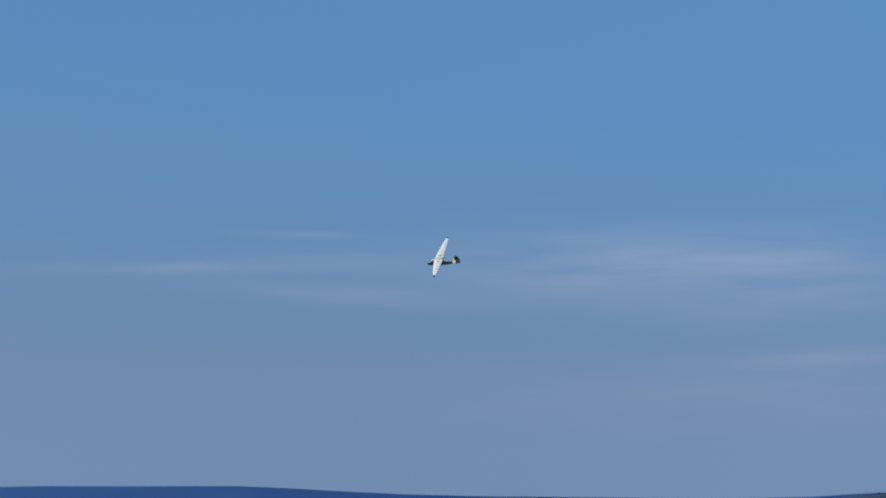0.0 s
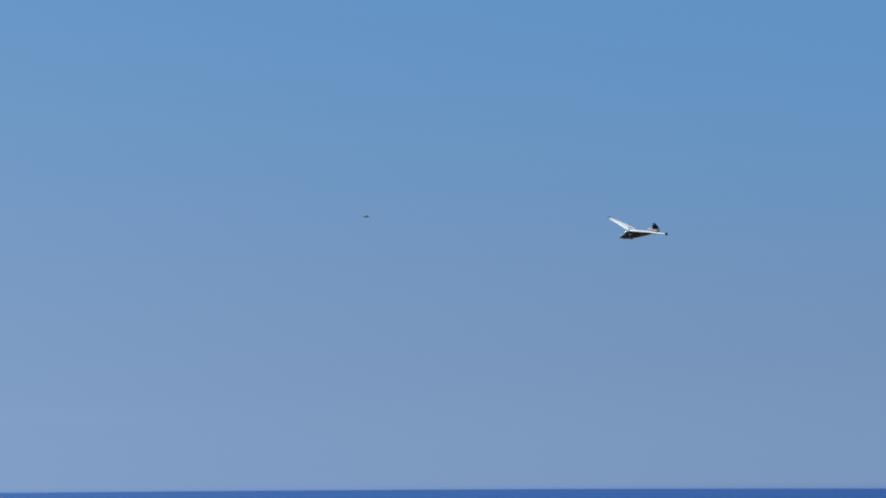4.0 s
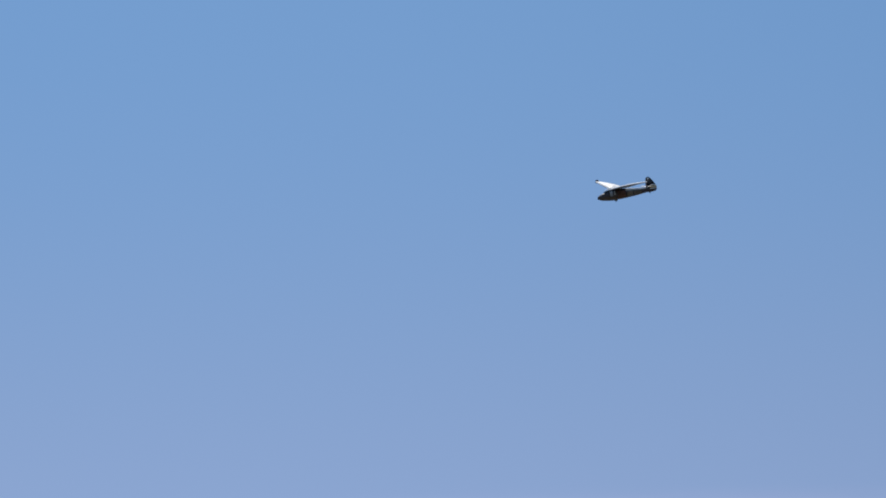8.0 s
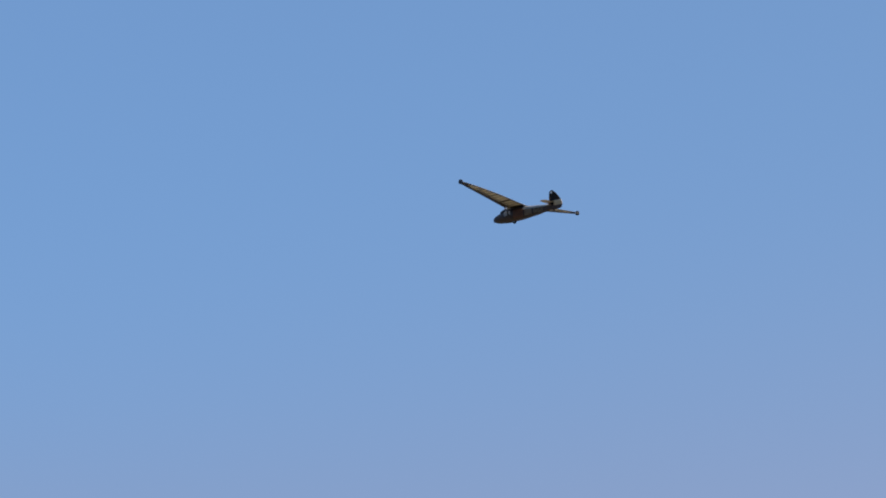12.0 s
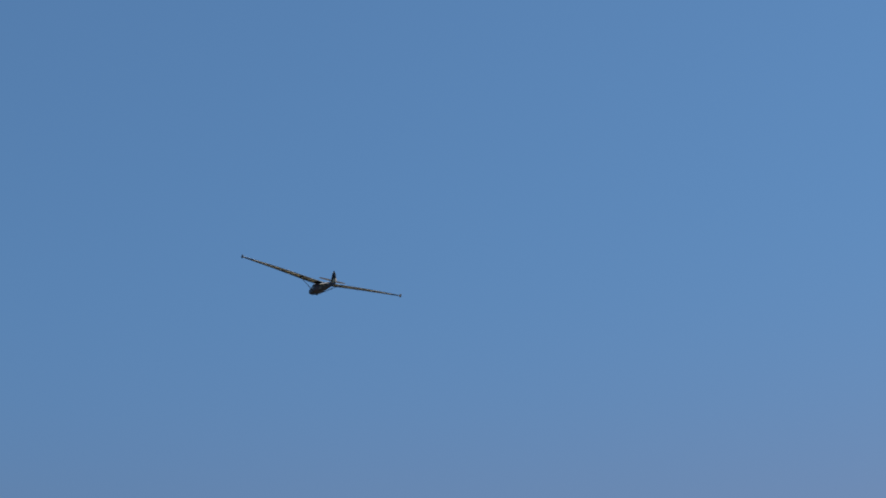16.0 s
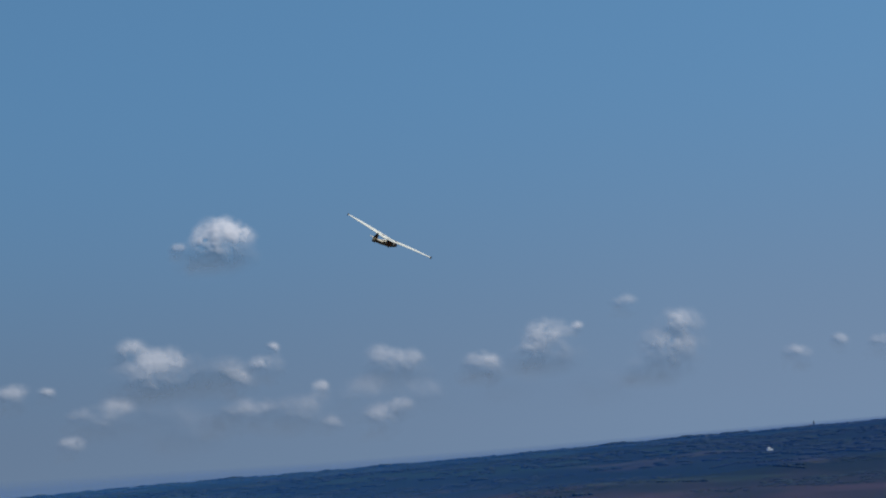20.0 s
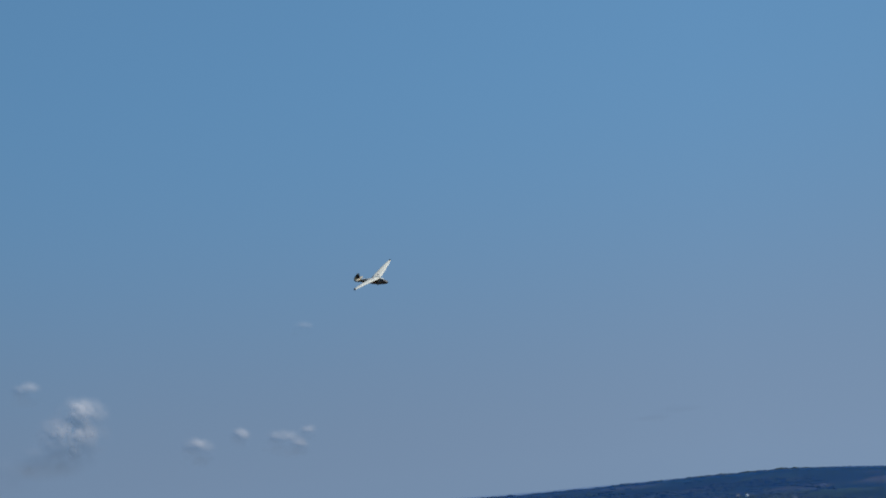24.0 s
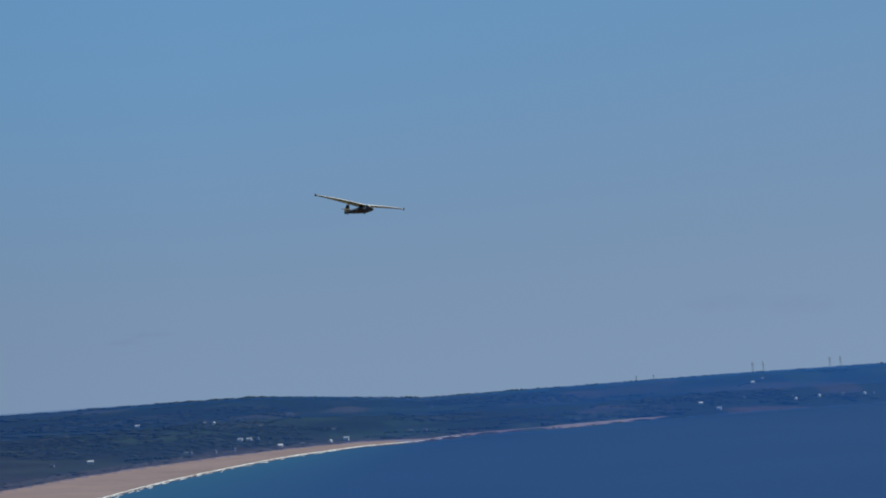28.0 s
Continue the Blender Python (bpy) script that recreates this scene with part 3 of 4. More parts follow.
# ---- houses and pylons on the far shore ----
def house(wide, deep, high, roof_mat, wall_mat, label):
    ob = thing("house", label, "house", "houses along the bay")
    bm = bmesh.new()
    box(bm, (wide, deep, high + 3), (0, 0, high / 2 - 1.5))
    wall = part("wall", bm, wall_mat, ob)
    rise = deep * 0.42
    bm = bmesh.new()
    o = 0.35
    loft(bm, [[(x, -deep / 2 - o, high), (x, 0, high + rise), (x, deep / 2 + o, high), (x, deep / 2 + o, high - 0.2), (x, -deep / 2 - o, high - 0.2)] for x in (-wide / 2 - o, wide / 2 + o)])
    roof = part("roof", bm, roof_mat, ob)
    bm = bmesh.new()
    box(bm, (0.7, 0.9, 1.6), (wide / 2 - 0.6, 0, high + rise + 0.2), bevel=0.05)
    part("chimney", bm, wall_mat, roof)
    for s in (-1, 1):
        for i in range(3):
            bm = bmesh.new()
            box(bm, (0.95, 0.12, 1.25), ((i - 1) * wide * 0.3, s * (deep / 2 + 0.02), high * 0.55))
            part("window", bm, PANE, wall)
    return ob


def pylon(high):
    ob = thing("pylon", "grey lattice steel pylon on the hill top", "pylon", "pylons on the ridge")
    foot = high * 0.09
    corners = [(-1, -1), (1, -1), (1, 1), (-1, 1)]
    for sx, sy in corners:
        bm = bmesh.new()
        rod(bm, (sx * foot, sy * foot, -2), (sx * 0.5, sy * 0.5, high), 0.14, 0.1, 6)
        part("leg", bm, METAL, ob)
    for i in range(6):
        z0, z1 = high * i / 6, high * (i + 1) / 6
        w0, w1 = foot + (0.5 - foot) * i / 6, foot + (0.5 - foot) * (i + 1) / 6
        for (ax, ay), (bx, by) in zip(corners, corners[1:] + corners[:1]):
            bm = bmesh.new()
            rod(bm, (ax * w0, ay * w0, z0), (bx * w1, by * w1, z1), 0.06, n=5)
            part("brace", bm, METAL, ob)
    for k, (z, w) in enumerate(((0.66, 0.16), (0.8, 0.22), (0.93, 0.13))):
        for s in (-1, 1):
            bm = bmesh.new()
            rod(bm, (0, 0, high * z), (s * high * w, 0, high * z + 0.3), 0.2, 0.08, 6)
            rod(bm, (0, 0, high * (z + 0.05)), (s * high * w, 0, high * z + 0.3), 0.1, 0.06, 5)
            part("arm", bm, METAL, ob)
    return ob


def build_church(az, r):
    ob = thing("church", "small stone church with a pointed spire on the ridge", "church")
    bm = bmesh.new()
    box(bm, (3.4, 3.4, 11), (0, 0, 3.5), bevel=0.1)
    tower = part("tower", bm, STONE, ob)
    bm = bmesh.new()
    bmesh.ops.create_cone(bm, cap_ends=True, segments=8, radius1=2.0, radius2=0.1, depth=7.0, matrix=Matrix.Translation((0, 0, 12.5)))
    part("spire", bm, SLATE, tower)
    bm = bmesh.new()
    box(bm, (11, 5, 6), (-7, 0, 1.5), bevel=0.1)
    nave = part("nave", bm, STONE, ob)
    bm = bmesh.new()
    loft(bm, [[(x, -2.9, 4.5), (x, 0, 7.2), (x, 2.9, 4.5), (x, 2.9, 4.3), (x, -2.9, 4.3)] for x in (-12.8, -1.7)])
    part("roof", bm, SLATE, nave)
    d = heading(az) * r
    ob.matrix_basis = pose(d.x, d.y, ground(az, r) - 1.5, 0, 0, az)


def spot(az, el):
    """Where the line of sight at a heading and an elevation meets the ground: its distance."""
    r = 1500.0
    while r < 4600 and ground(az, r) < EYE[2] + r * math.tan(radians(el)):
        r += 8
    return r


def build_houses():
    """Heading, elevation and size class of each house as seen from the hill."""
    rng = random.Random(3)
    kinds = {0: (lambda: house(6.2, 3.9, 2.0, SLATE, STONE, "low granite house with a slate roof by the bay")),
             1: (lambda: house(8.2, 4.3, 2.2, LIGHT_ROOF, RENDER_WALL, "whitewashed house with a pale roof by the bay"))}
    first = {}
    for az, el, kind in ((165.34, -2.23, 1), (163.98, -1.29, 1), (162.07, -1.31, 0), (161.81, -1.33, 1), (161.08, -1.85, 1), (160.82, -1.85, 1), (160.58, -1.84, 0), (159.95, -2.10, 1), (159.31, -2.09, 0), (162.64, -2.15, 0), (162.50, -2.16, 0), (161.81, -2.15, 0), (161.26, -2.12, 0), (159.64, -1.19, 0), (160.47, -1.49, 0), (158.40, -1.71, 0), (158.50, -2.06, 1), (158.04, -1.99, 1), (155.55, -1.20, 0), (156.17, -1.87, 0), (155.75, -1.87, 0), (146.30, -1.03, 1), (147.29, -1.71, 1), (147.81, -1.55, 1), (145.21, -1.48, 0), (145.12, -1.56, 1), (144.46, -1.50, 1), (143.20, -1.49, 1), (142.95, -1.50, 0), (143.79, -1.49, 0), (146.02, -0.92, 0), (146.58, -1.44, 0), (166.41, -2.27, 0), (178.41, -1.30, 1), (172.10, -1.66, 0), (171.65, -1.82, 1), (169.66, -1.82, 1), (176.13, -0.76, 0), (170.21, -2.16, 0), (178.45, -1.25, 1), (176.16, -0.70, 0), (180.15, -0.7, 0), (179.9, -0.72, 0)):
        r = min(spot(az, el - 0.04), 4480)
        d = heading(az) * r
        m = pose(d.x, d.y, ground(az, r) + 0.6, 0, 0, az + rng.choice((-25, 10, 35, 70)))
        if kind in first:
            copy_thing(first[kind], m)
        else:
            first[kind] = kinds[kind]()
            first[kind].matrix_basis = m


build_houses()
build_church(177.1, 4440)


def build_pylons():
    first = None
    for az, r, high in ((146.27, 4440, 24.0), (145.97, 4470, 26.0), (144.1, 4560, 22.0), (143.8, 4580, 21.0), (149.6, 4560, 12.0), (149.1, 4560, 12.0)):
        d = heading(az) * r
        m = pose(d.x, d.y, ground(az, r), 0, 0, az + 15)
        if first is None:
            first = pylon(high)
            first.matrix_basis = m
        elif high == 12.0:
            pylon(high).matrix_basis = m
        else:
            copy_thing(first, m)


build_pylons()



# ---- clouds ----
def cumulus(rng, puffs, thick, label):
    """A heap of billows (heading, elevation, half width, half height in degrees) whose droplets thin out at the edges."""
    dist, step = 4700, 0.04
    unit = radians(1) * dist
    lo_a, hi_a = min(p[0] - 1.9 * p[2] for p in puffs), max(p[0] + 1.9 * p[2] for p in puffs)
    lo_e, hi_e = min(p[1] - 2.4 * p[3] for p in puffs), max(p[1] + 2.0 * p[3] for p in puffs)
    az0, el0 = (lo_a + hi_a) / 2, lo_e
    centre = Vector(EYE) + heading(az0, el0) * dist
    side, out, up = heading(az0 - 90), heading(az0), Vector((0, 0, 1))
    lobes = []
    for az, el, w, h in puffs:
        flat = h < 0.5 * w
        lobes.append((az, el, w * 0.85, h * 0.9, 1.5 if flat else 0.7))
        if not flat:
            lobes.append((az + 0.2 * w, el - 1.05 * h, w * 1.15, h * 0.55, 0.7))
        for _ in range(5 if flat else 14):
            g, q = rng.uniform(0.0, math.pi) if not flat else rng.uniform(-0.6, math.pi + 0.6), rng.uniform(0.4, 1.0)
            r = min(w, h) * rng.uniform(0.3, 0.62)
            lobes.append((az + math.cos(g) * q * w * 0.85, el + math.sin(g) * q * h * 0.9, r * rng.uniform(1.0, 1.4), r, 0.6))
    na, ne = int((hi_a - lo_a) / step) + 1, int((hi_e - lo_e) / step) + 1
    seed = rng.uniform(0, 90)
    a, e = np.meshgrid(lo_a + step * np.arange(na), lo_e + step * np.arange(ne))
    bulge, droplets, body, base = np.zeros_like(a), np.zeros_like(a), np.zeros_like(a), np.zeros_like(a)
    for pa, pe, pw, ph in puffs:
        if ph < 0.5 * pw:
            pe, ph = pe + 0.9 * ph, 1.7 * ph
        body += np.exp(7 * min(pw, ph) * (1 - 0.55 * np.minimum(((a - pa) / pw) ** 2 + ((e - pe) / ph) ** 2, 6.0)))
    for la, le, lw, lh, share in lobes:
        q = ((a - la) / lw) ** 2 + ((e - le) / lh) ** 2
        bulge += (1.1 * lh * np.exp(-0.8 * q)) ** 3
        droplets += share * np.exp(-0.9 * q)
        base += (1.5 if share > 1 else 0.0) * np.exp(-0.9 * q)
    bulge = bulge ** (1 / 3)
    wob = np.array([noise.fractal((u * 2.6, v * 2.6, seed), 0.9, 2.1, 4) for u, v in zip(a.flat, e.flat)]).reshape(a.shape)
    fine = np.array([noise.fractal((u * 6.0, v * 6.0, seed + 5), 0.9, 2.0, 2) for u, v in zip(a.flat, e.flat)]).reshape(a.shape)
    # the bases are smoother than the tops
    rough = 1 - 0.75 * base / (droplets + 0.05)
    wob, fine = wob * rough, fine * rough
    depth = np.log(body) / 7 + 0.09 * bulge + 0.03 * wob
    cover = np.clip(1 - np.exp(-0.42 * np.maximum(droplets * (1 + 1.05 * wob + 0.35 * fine) - 0.12, 0)), 0, 1)
    rim = np.minimum(np.minimum(np.arange(na), np.arange(na)[::-1])[None, :], np.minimum(np.arange(ne), np.arange(ne)[::-1])[:, None]) / 5
    cover = cover * np.clip(rim, 0, 1) * thick
    verts, faces, dens = [], [], []
    for face, share in ((-1, 1.0), (0.5, 0.12)):
        for u, v, d in zip(a.flat, e.flat, depth.flat):
            verts.append(side * ((az0 - u) * unit) + up * ((v - el0) * unit) + out * (face * d * unit))
        dens.extend((cover * share).flat)
    n, seen = na * ne, cover.ravel() > 0.004
    for face in (0, 1):
        for j in range(ne - 1):
            for i in range(na - 1):
                p = j * na + i
                if seen[p] or seen[p + 1] or seen[p + na] or seen[p + na + 1]:
                    p += face * n
                    quad = (p, p + 1, p + na + 1, p + na)
                    faces.append(quad[::-1] if face else quad)
    ob = sheet("cumulus_cloud", verts, faces, CLOUD)
    ob.data.attributes.new("puff", "FLOAT", "POINT").data.foreach_set("value", dens)
    ob.location = centre
    ob.visible_shadow = False
    tagged(ob, label, "cloud", "clouds over the land")
    return ob


def build_clouds():
    rng = random.Random(21)
    big, mid, faint = "small white cumulus cloud with a grey base", "white cumulus puff low over the land", "faint hazy cumulus puff near the horizon"
    heaps = (
        (((193.5, 6.42, 0.46, 0.46), (193.95, 6.25, 0.3, 0.34), (192.98, 6.2, 0.36, 0.4), (193.79, 5.68, 0.92, 0.34), (194.77, 6.12, 0.17, 0.17)), 1.15, big),
        (((196.34, 3.30, 0.43, 0.29), (195.86, 2.73, 0.65, 0.41), (195.29, 2.81, 0.46, 0.36), (194.11, 2.43, 0.74, 0.33), (193.48, 2.25, 0.36, 0.29), (196.07, 2.11, 0.79, 0.29), (194.86, 2.15, 1.15, 0.26)), 0.72, big),
        (((192.56, 2.53, 0.43, 0.26), (192.33, 3.07, 0.13, 0.13)), 0.65, mid),
        (((193.74, 1.19, 0.56, 0.26), (193.01, 1.23, 0.46, 0.29), (191.77, 1.38, 0.56, 0.20), (191.90, 0.87, 0.74, 0.29), (191.03, 1.79, 0.20, 0.16), (190.85, 0.73, 0.23, 0.16), (194.24, 0.98, 0.33, 0.20)), 0.58, mid),
        (((196.92, 1.62, 0.46, 0.29), (197.95, 1.57, 0.33, 0.20), (197.51, 1.20, 0.56, 0.26)), 0.40, mid),
        (((198.26, 0.80, 0.29, 0.21),), 0.45, faint),
        (((199.81, 2.34, 0.39, 0.26), (198.80, 2.37, 0.20, 0.15)), 0.58, mid),
        (((189.20, 2.39, 0.33, 0.28), (188.51, 2.32, 0.39, 0.26), (188.99, 1.88, 0.82, 0.29)), 0.61, mid),
        (((189.43, 0.70, 0.39, 0.29), (188.86, 1.01, 0.33, 0.20)), 0.54, faint),
        (((186.33, 1.96, 0.41, 0.29), (186.44, 1.68, 0.49, 0.20)), 0.72, mid),
        (((184.35, 2.51, 0.56, 0.36), (184.87, 2.27, 0.29, 0.23), (184.68, 1.79, 0.79, 0.25), (183.47, 2.77, 0.13, 0.11)), 0.83, big),
        (((182.05, 3.28, 0.29, 0.21),), 0.50, mid),
        (((180.60, 2.46, 0.49, 0.36), (181.11, 1.99, 0.52, 0.36), (180.66, 1.90, 0.41, 0.29), (181.56, 1.13, 0.79, 0.23), (181.12, 1.41, 0.59, 0.23)), 0.72, big),
        (((177.32, 1.29, 0.29, 0.23),), 0.54, mid),
        (((176.13, 1.54, 0.18, 0.18),), 0.45, faint),
        (((174.92, 1.36, 0.33, 0.20), (174.49, 1.17, 0.23, 0.15), (174.17, 1.54, 0.18, 0.13)), 0.50, mid),
        (((174.11, 4.53, 0.23, 0.13),), 0.27, faint),
        (((195.59, 1.22, 1.1, 0.4), (195.01, 0.64, 0.8, 0.35)), 0.27, faint),
        (((183.0, 0.9, 0.8, 0.35), (185.64, 1.20, 0.7, 0.3)), 0.14, faint),
        (((189.88, 1.38, 0.7, 0.4), (188.26, 1.31, 0.6, 0.3)), 0.18, faint),
        (((147.0, 1.3, 0.9, 0.2), (144.8, 1.1, 0.8, 0.2)), 0.14, faint),
        (((163.5, 1.3, 0.5, 0.1), (164.3, 1.1, 0.4, 0.08)), 0.18, faint),
    )
    for i, (puffs, thick, label) in enumerate(heaps):
        grow = 1.0 if i == 0 else 1.2
        cumulus(rng, [(az, el, grow * w, grow * h) for az, el, w, h in puffs], thick, label)


build_clouds()


# ---- the sailplane ----
HULL = [(0.468, -0.142, -0.172, 0.012), (0.452, -0.122, -0.188, 0.038), (0.41, -0.094, -0.203, 0.062), (0.33, -0.058, -0.216, 0.08),
        (0.24, -0.032, -0.224, 0.09), (0.16, -0.004, -0.228, 0.094), (0.05, 0.006, -0.23, 0.094), (-0.1, 0.004, -0.224, 0.086),
        (-0.25, -0.008, -0.206, 0.07), (-0.42, -0.02, -0.186, 0.053), (-0.6, -0.034, -0.154, 0.036), (-0.74, -0.044, -0.132, 0.022), (-0.757, -0.046, -0.13, 0.012)]
WING = [(0.0, 0.155, -0.21, 0.012), (0.25, 0.14, -0.212, 0.03), (0.5, 0.118, -0.212, 0.053), (0.8, 0.086, -0.21, 0.079), (1.1, 0.05, -0.206, 0.102), (1.4, 0.01, -0.2, 0.121),
        (1.65, -0.026, -0.193, 0.135), (1.85, -0.058, -0.184, 0.146), (1.95, -0.07, -0.177, 0.15), (2.0, -0.098, -0.166, 0.152)]
FOIL = [(0.0, 0.0), (0.03, 0.045), (0.12, 0.085), (0.3, 0.105), (0.55, 0.078), (0.8, 0.035), (1.0, 0.004), (0.8, 0.0), (0.55, -0.006), (0.3, -0.018), (0.12, -0.03), (0.03, -0.024)]


def wing_at(y):
    """Leading edge, trailing edge and height of the wing at a distance from its root."""
    y = abs(y)
    for a, b in zip(WING, WING[1:]):
        if y <= b[0]:
            k = (y - a[0]) / (b[0] - a[0])
            return [p + (q - p) * k for p, q in zip(a, b)][1:]
    return WING[-1][1:]


def wing_low(y, f):
    """A point on the wing's underside, f of the chord behind the leading edge."""
    le, te, z = wing_at(y)
    c = le - te
    low = [(0.0, 0.0), (0.03, -0.024), (0.12, -0.03), (0.3, -0.018), (0.55, -0.006), (0.8, 0.0), (1.0, 0.004)]
    for (a, u), (b, v) in zip(low, low[1:]):
        if f <= b:
            return Vector((le - f * c, y, z + (u + (v - u) * (f - a) / (b - a)) * c))


def strip(bm, y0, y1, f0, f1, proud, side, steps=8, chords=3):
    """A thin panel on the underside between two stations and two chord fractions."""
    grid = []
    for i in range(steps + 1):
        y = y0 + (y1 - y0) * i / steps
        row = []
        for k in range(chords + 1):
            p = wing_low(y, f0 + (f1 - f0) * k / chords)
            row.append((p.x, side * p.y, p.z - proud))
        grid.append(row)
    lower = [[bm.verts.new(p) for p in row] for row in grid]
    upper = [[bm.verts.new((p[0], p[1], p[2] + proud + 0.001)) for p in row] for row in grid]
    n, m = len(grid), len(grid[0])
    for i in range(n - 1):
        for k in range(m - 1):
            bm.faces.new((lower[i][k], lower[i + 1][k], lower[i + 1][k + 1], lower[i][k + 1]))
            bm.faces.new((upper[i][k], upper[i][k + 1], upper[i + 1][k + 1], upper[i + 1][k]))
    for i in range(n - 1):
        for k in (0, m - 1):
            bm.faces.new((lower[i][k], lower[i + 1][k], upper[i + 1][k], upper[i][k]))
    for k in range(m - 1):
        for i in (0, n - 1):
            bm.faces.new((lower[i][k], lower[i][k + 1], upper[i][k + 1], upper[i][k]))


def hull_ring(x, top, low, half, n=20):
    c, h = (top + low) / 2, (top - low) / 2
    ring = []
    for i in range(n):
        a = 2 * math.pi * i / n
        s, k = math.sin(a), math.cos(a)
        ring.append((x, half * math.copysign(abs(s) ** 0.75, s), c + h * math.copysign(abs(k) ** 0.75, k)))
    return ring


def hull_at(x):
    for a, b in zip(HULL, HULL[1:]):
        if x >= b[0]:
            k = (a[0] - x) / (a[0] - b[0])
            return [p + (q - p) * k for p, q in zip(a, b)]
    return HULL[-1]


def side_panel(bm, x0, x1, low, high, side, proud=0.003):
    """A thin skin on the side of the hull between two stations and two heights."""
    steps, rows = 8, 4
    grid = []
    for i in range(steps + 1):
        x = x0 + (x1 - x0) * i / steps
        _, t, b, half = hull_at(x)
        c, h = (t + b) / 2, (t - b) / 2
        line = []
        for k in range(rows + 1):
            z = low + (high - low) * k / rows
            z = b + (t - b) * z
            q = max(0.0, 1 - abs((z - c) / h) ** (2 / 0.75)) ** (0.75 / 2)
            line.append(Vector((x, side * (half * q + proud), z)))
        grid.append(line)
    vs = [[bm.verts.new(p) for p in line] for line in grid]
    for i in range(steps):
        for k in range(rows):
            bm.faces.new((vs[i][k], vs[i + 1][k], vs[i + 1][k + 1], vs[i][k + 1]))
    bmesh.ops.solidify(bm, geom=bm.faces[:], thickness=0.002)


def build_glider():
    ob = thing("model_glider", "vintage model sailplane with cream cloth wings and dark plywood hull", "glider")
    bm = bmesh.new()
    loft(bm, [hull_ring(*s) for s in HULL])
    hull = part("fuselage", bm, WOOD, ob, "dark varnished plywood hull", True)
    for s in (-1, 1):
        bm = bmesh.new()
        side_panel(bm, -0.34, -0.2, 0.2, 0.88, s)
        part("side_panel", bm, LIGHT_TAN, hull, "pale tan plywood panel behind the wing")
        bm = bmesh.new()
        side_panel(bm, -0.55, -0.365, 0.22, 0.86, s)
        part("side_panel", bm, TAN, hull, "mottled tan plywood panel on the rear hull")
        bm = bmesh.new()
        side_panel(bm, -0.17, 0.02, 0.12, 0.8, s)
        part("side_panel", bm, RED_WOOD, hull, "reddish plywood panel under the wing")
        bm = bmesh.new()
        side_panel(bm, 0.14, 0.2, 0.45, 0.88, s, 0.004)
        part("side_window", bm, WHITE, hull, "pale side window")
        bm = bmesh.new()
        side_panel(bm, 0.075, 0.112, 0.5, 0.82, s, 0.004)
        part("side_window", bm, WHITE, hull, "pale side window")
    # cream deck over the rear hull
    bm = bmesh.new()
    rows = []
    for k in range(13):
        _, top, low, half = hull_at(-0.17 - 0.545 * k / 12)
        c, h = (top + low) / 2, (top - low) / 2
        rows.append([(-0.17 - 0.545 * k / 12, (half + 0.003) * math.copysign(abs(math.sin(g)) ** 0.75, g), c + (h + 0.003) * abs(math.cos(g)) ** 0.75) for g in (radians(-68 + 136 * i / 10) for i in range(11))])
    grid = [[bm.verts.new(q) for q in row] for row in rows]
    for a, b in zip(grid, grid[1:]):
        for i in range(10):
            bm.faces.new((a[i], a[i + 1], b[i + 1], b[i]))
    bmesh.ops.solidify(bm, geom=bm.faces[:], thickness=0.002)
    part("deck", bm, DECK, hull, "cream cloth deck on top of the rear hull", True)
    # cockpit: dark well with a low rim and a canopy
    bm = bmesh.new()
    rings = []
    for x, half, z in ((0.31, 0.03, -0.045), (0.29, 0.055, -0.034), (0.24, 0.066, -0.024), (0.19, 0.068, -0.01)):
        rings.append([(x, half, z), (x, half * 0.8, z + 0.012), (x, -half * 0.8, z + 0.012), (x, -half, z), (x, -half * 0.8, z - 0.02), (x, half * 0.8, z - 0.02)])
    loft(bm, rings)
    part("cockpit_rim", bm, BLACK, hull)
    bm = bmesh.new()
    rings = []
    for x, half, z, h in ((0.315, 0.022, -0.052, 0.008), (0.29, 0.045, -0.04, 0.032), (0.25, 0.056, -0.03, 0.05), (0.2, 0.058, -0.016, 0.052), (0.15, 0.05, 0.0, 0.034)):
        rings.append([(x, half * math.cos(math.pi * i / 10), z + h * math.sin(math.pi * i / 10)) for i in range(11)] + [(x, -half * 0.9, z - 0.01), (x, half * 0.9, z - 0.01)])
    loft(bm, rings)
    part("canopy", bm, HOOD, hull, "milky white plastic canopy", True)
    bm = bmesh.new()
    slab(bm, [(0.42, -0.202), (0.36, -0.219), (0.2, -0.236), (0.1, -0.24), (0.1, -0.228), (0.2, -0.224), (0.36, -0.208)], 0.012)
    part("skid", bm, RIB, hull, "ash landing skid")
    bm = bmesh.new()
    rod(bm, (0.05, -0.016, -0.232), (0.05, 0.016, -0.232), 0.036, n=20)
    bmesh.ops.bevel(bm, geom=[e for e in bm.edges if abs(e.verts[0].co.y - e.verts[1].co.y) < 1e-4], offset=0.008, segments=2, affect="EDGES")
    wheel = part("wheel", bm, RUBBER, ob)
    bm = bmesh.new()
    rod(bm, (0.05, -0.0175, -0.232), (0.05, 0.0175, -0.232), 0.016, n=12)
    part("hub", bm, METAL, wheel)
    bm = bmesh.new()
    slab(bm, [(-0.7, -0.13), (-0.75, -0.165), (-0.77, -0.165), (-0.755, -0.128)], 0.006)
    part("tail_skid", bm, RIB, hull)

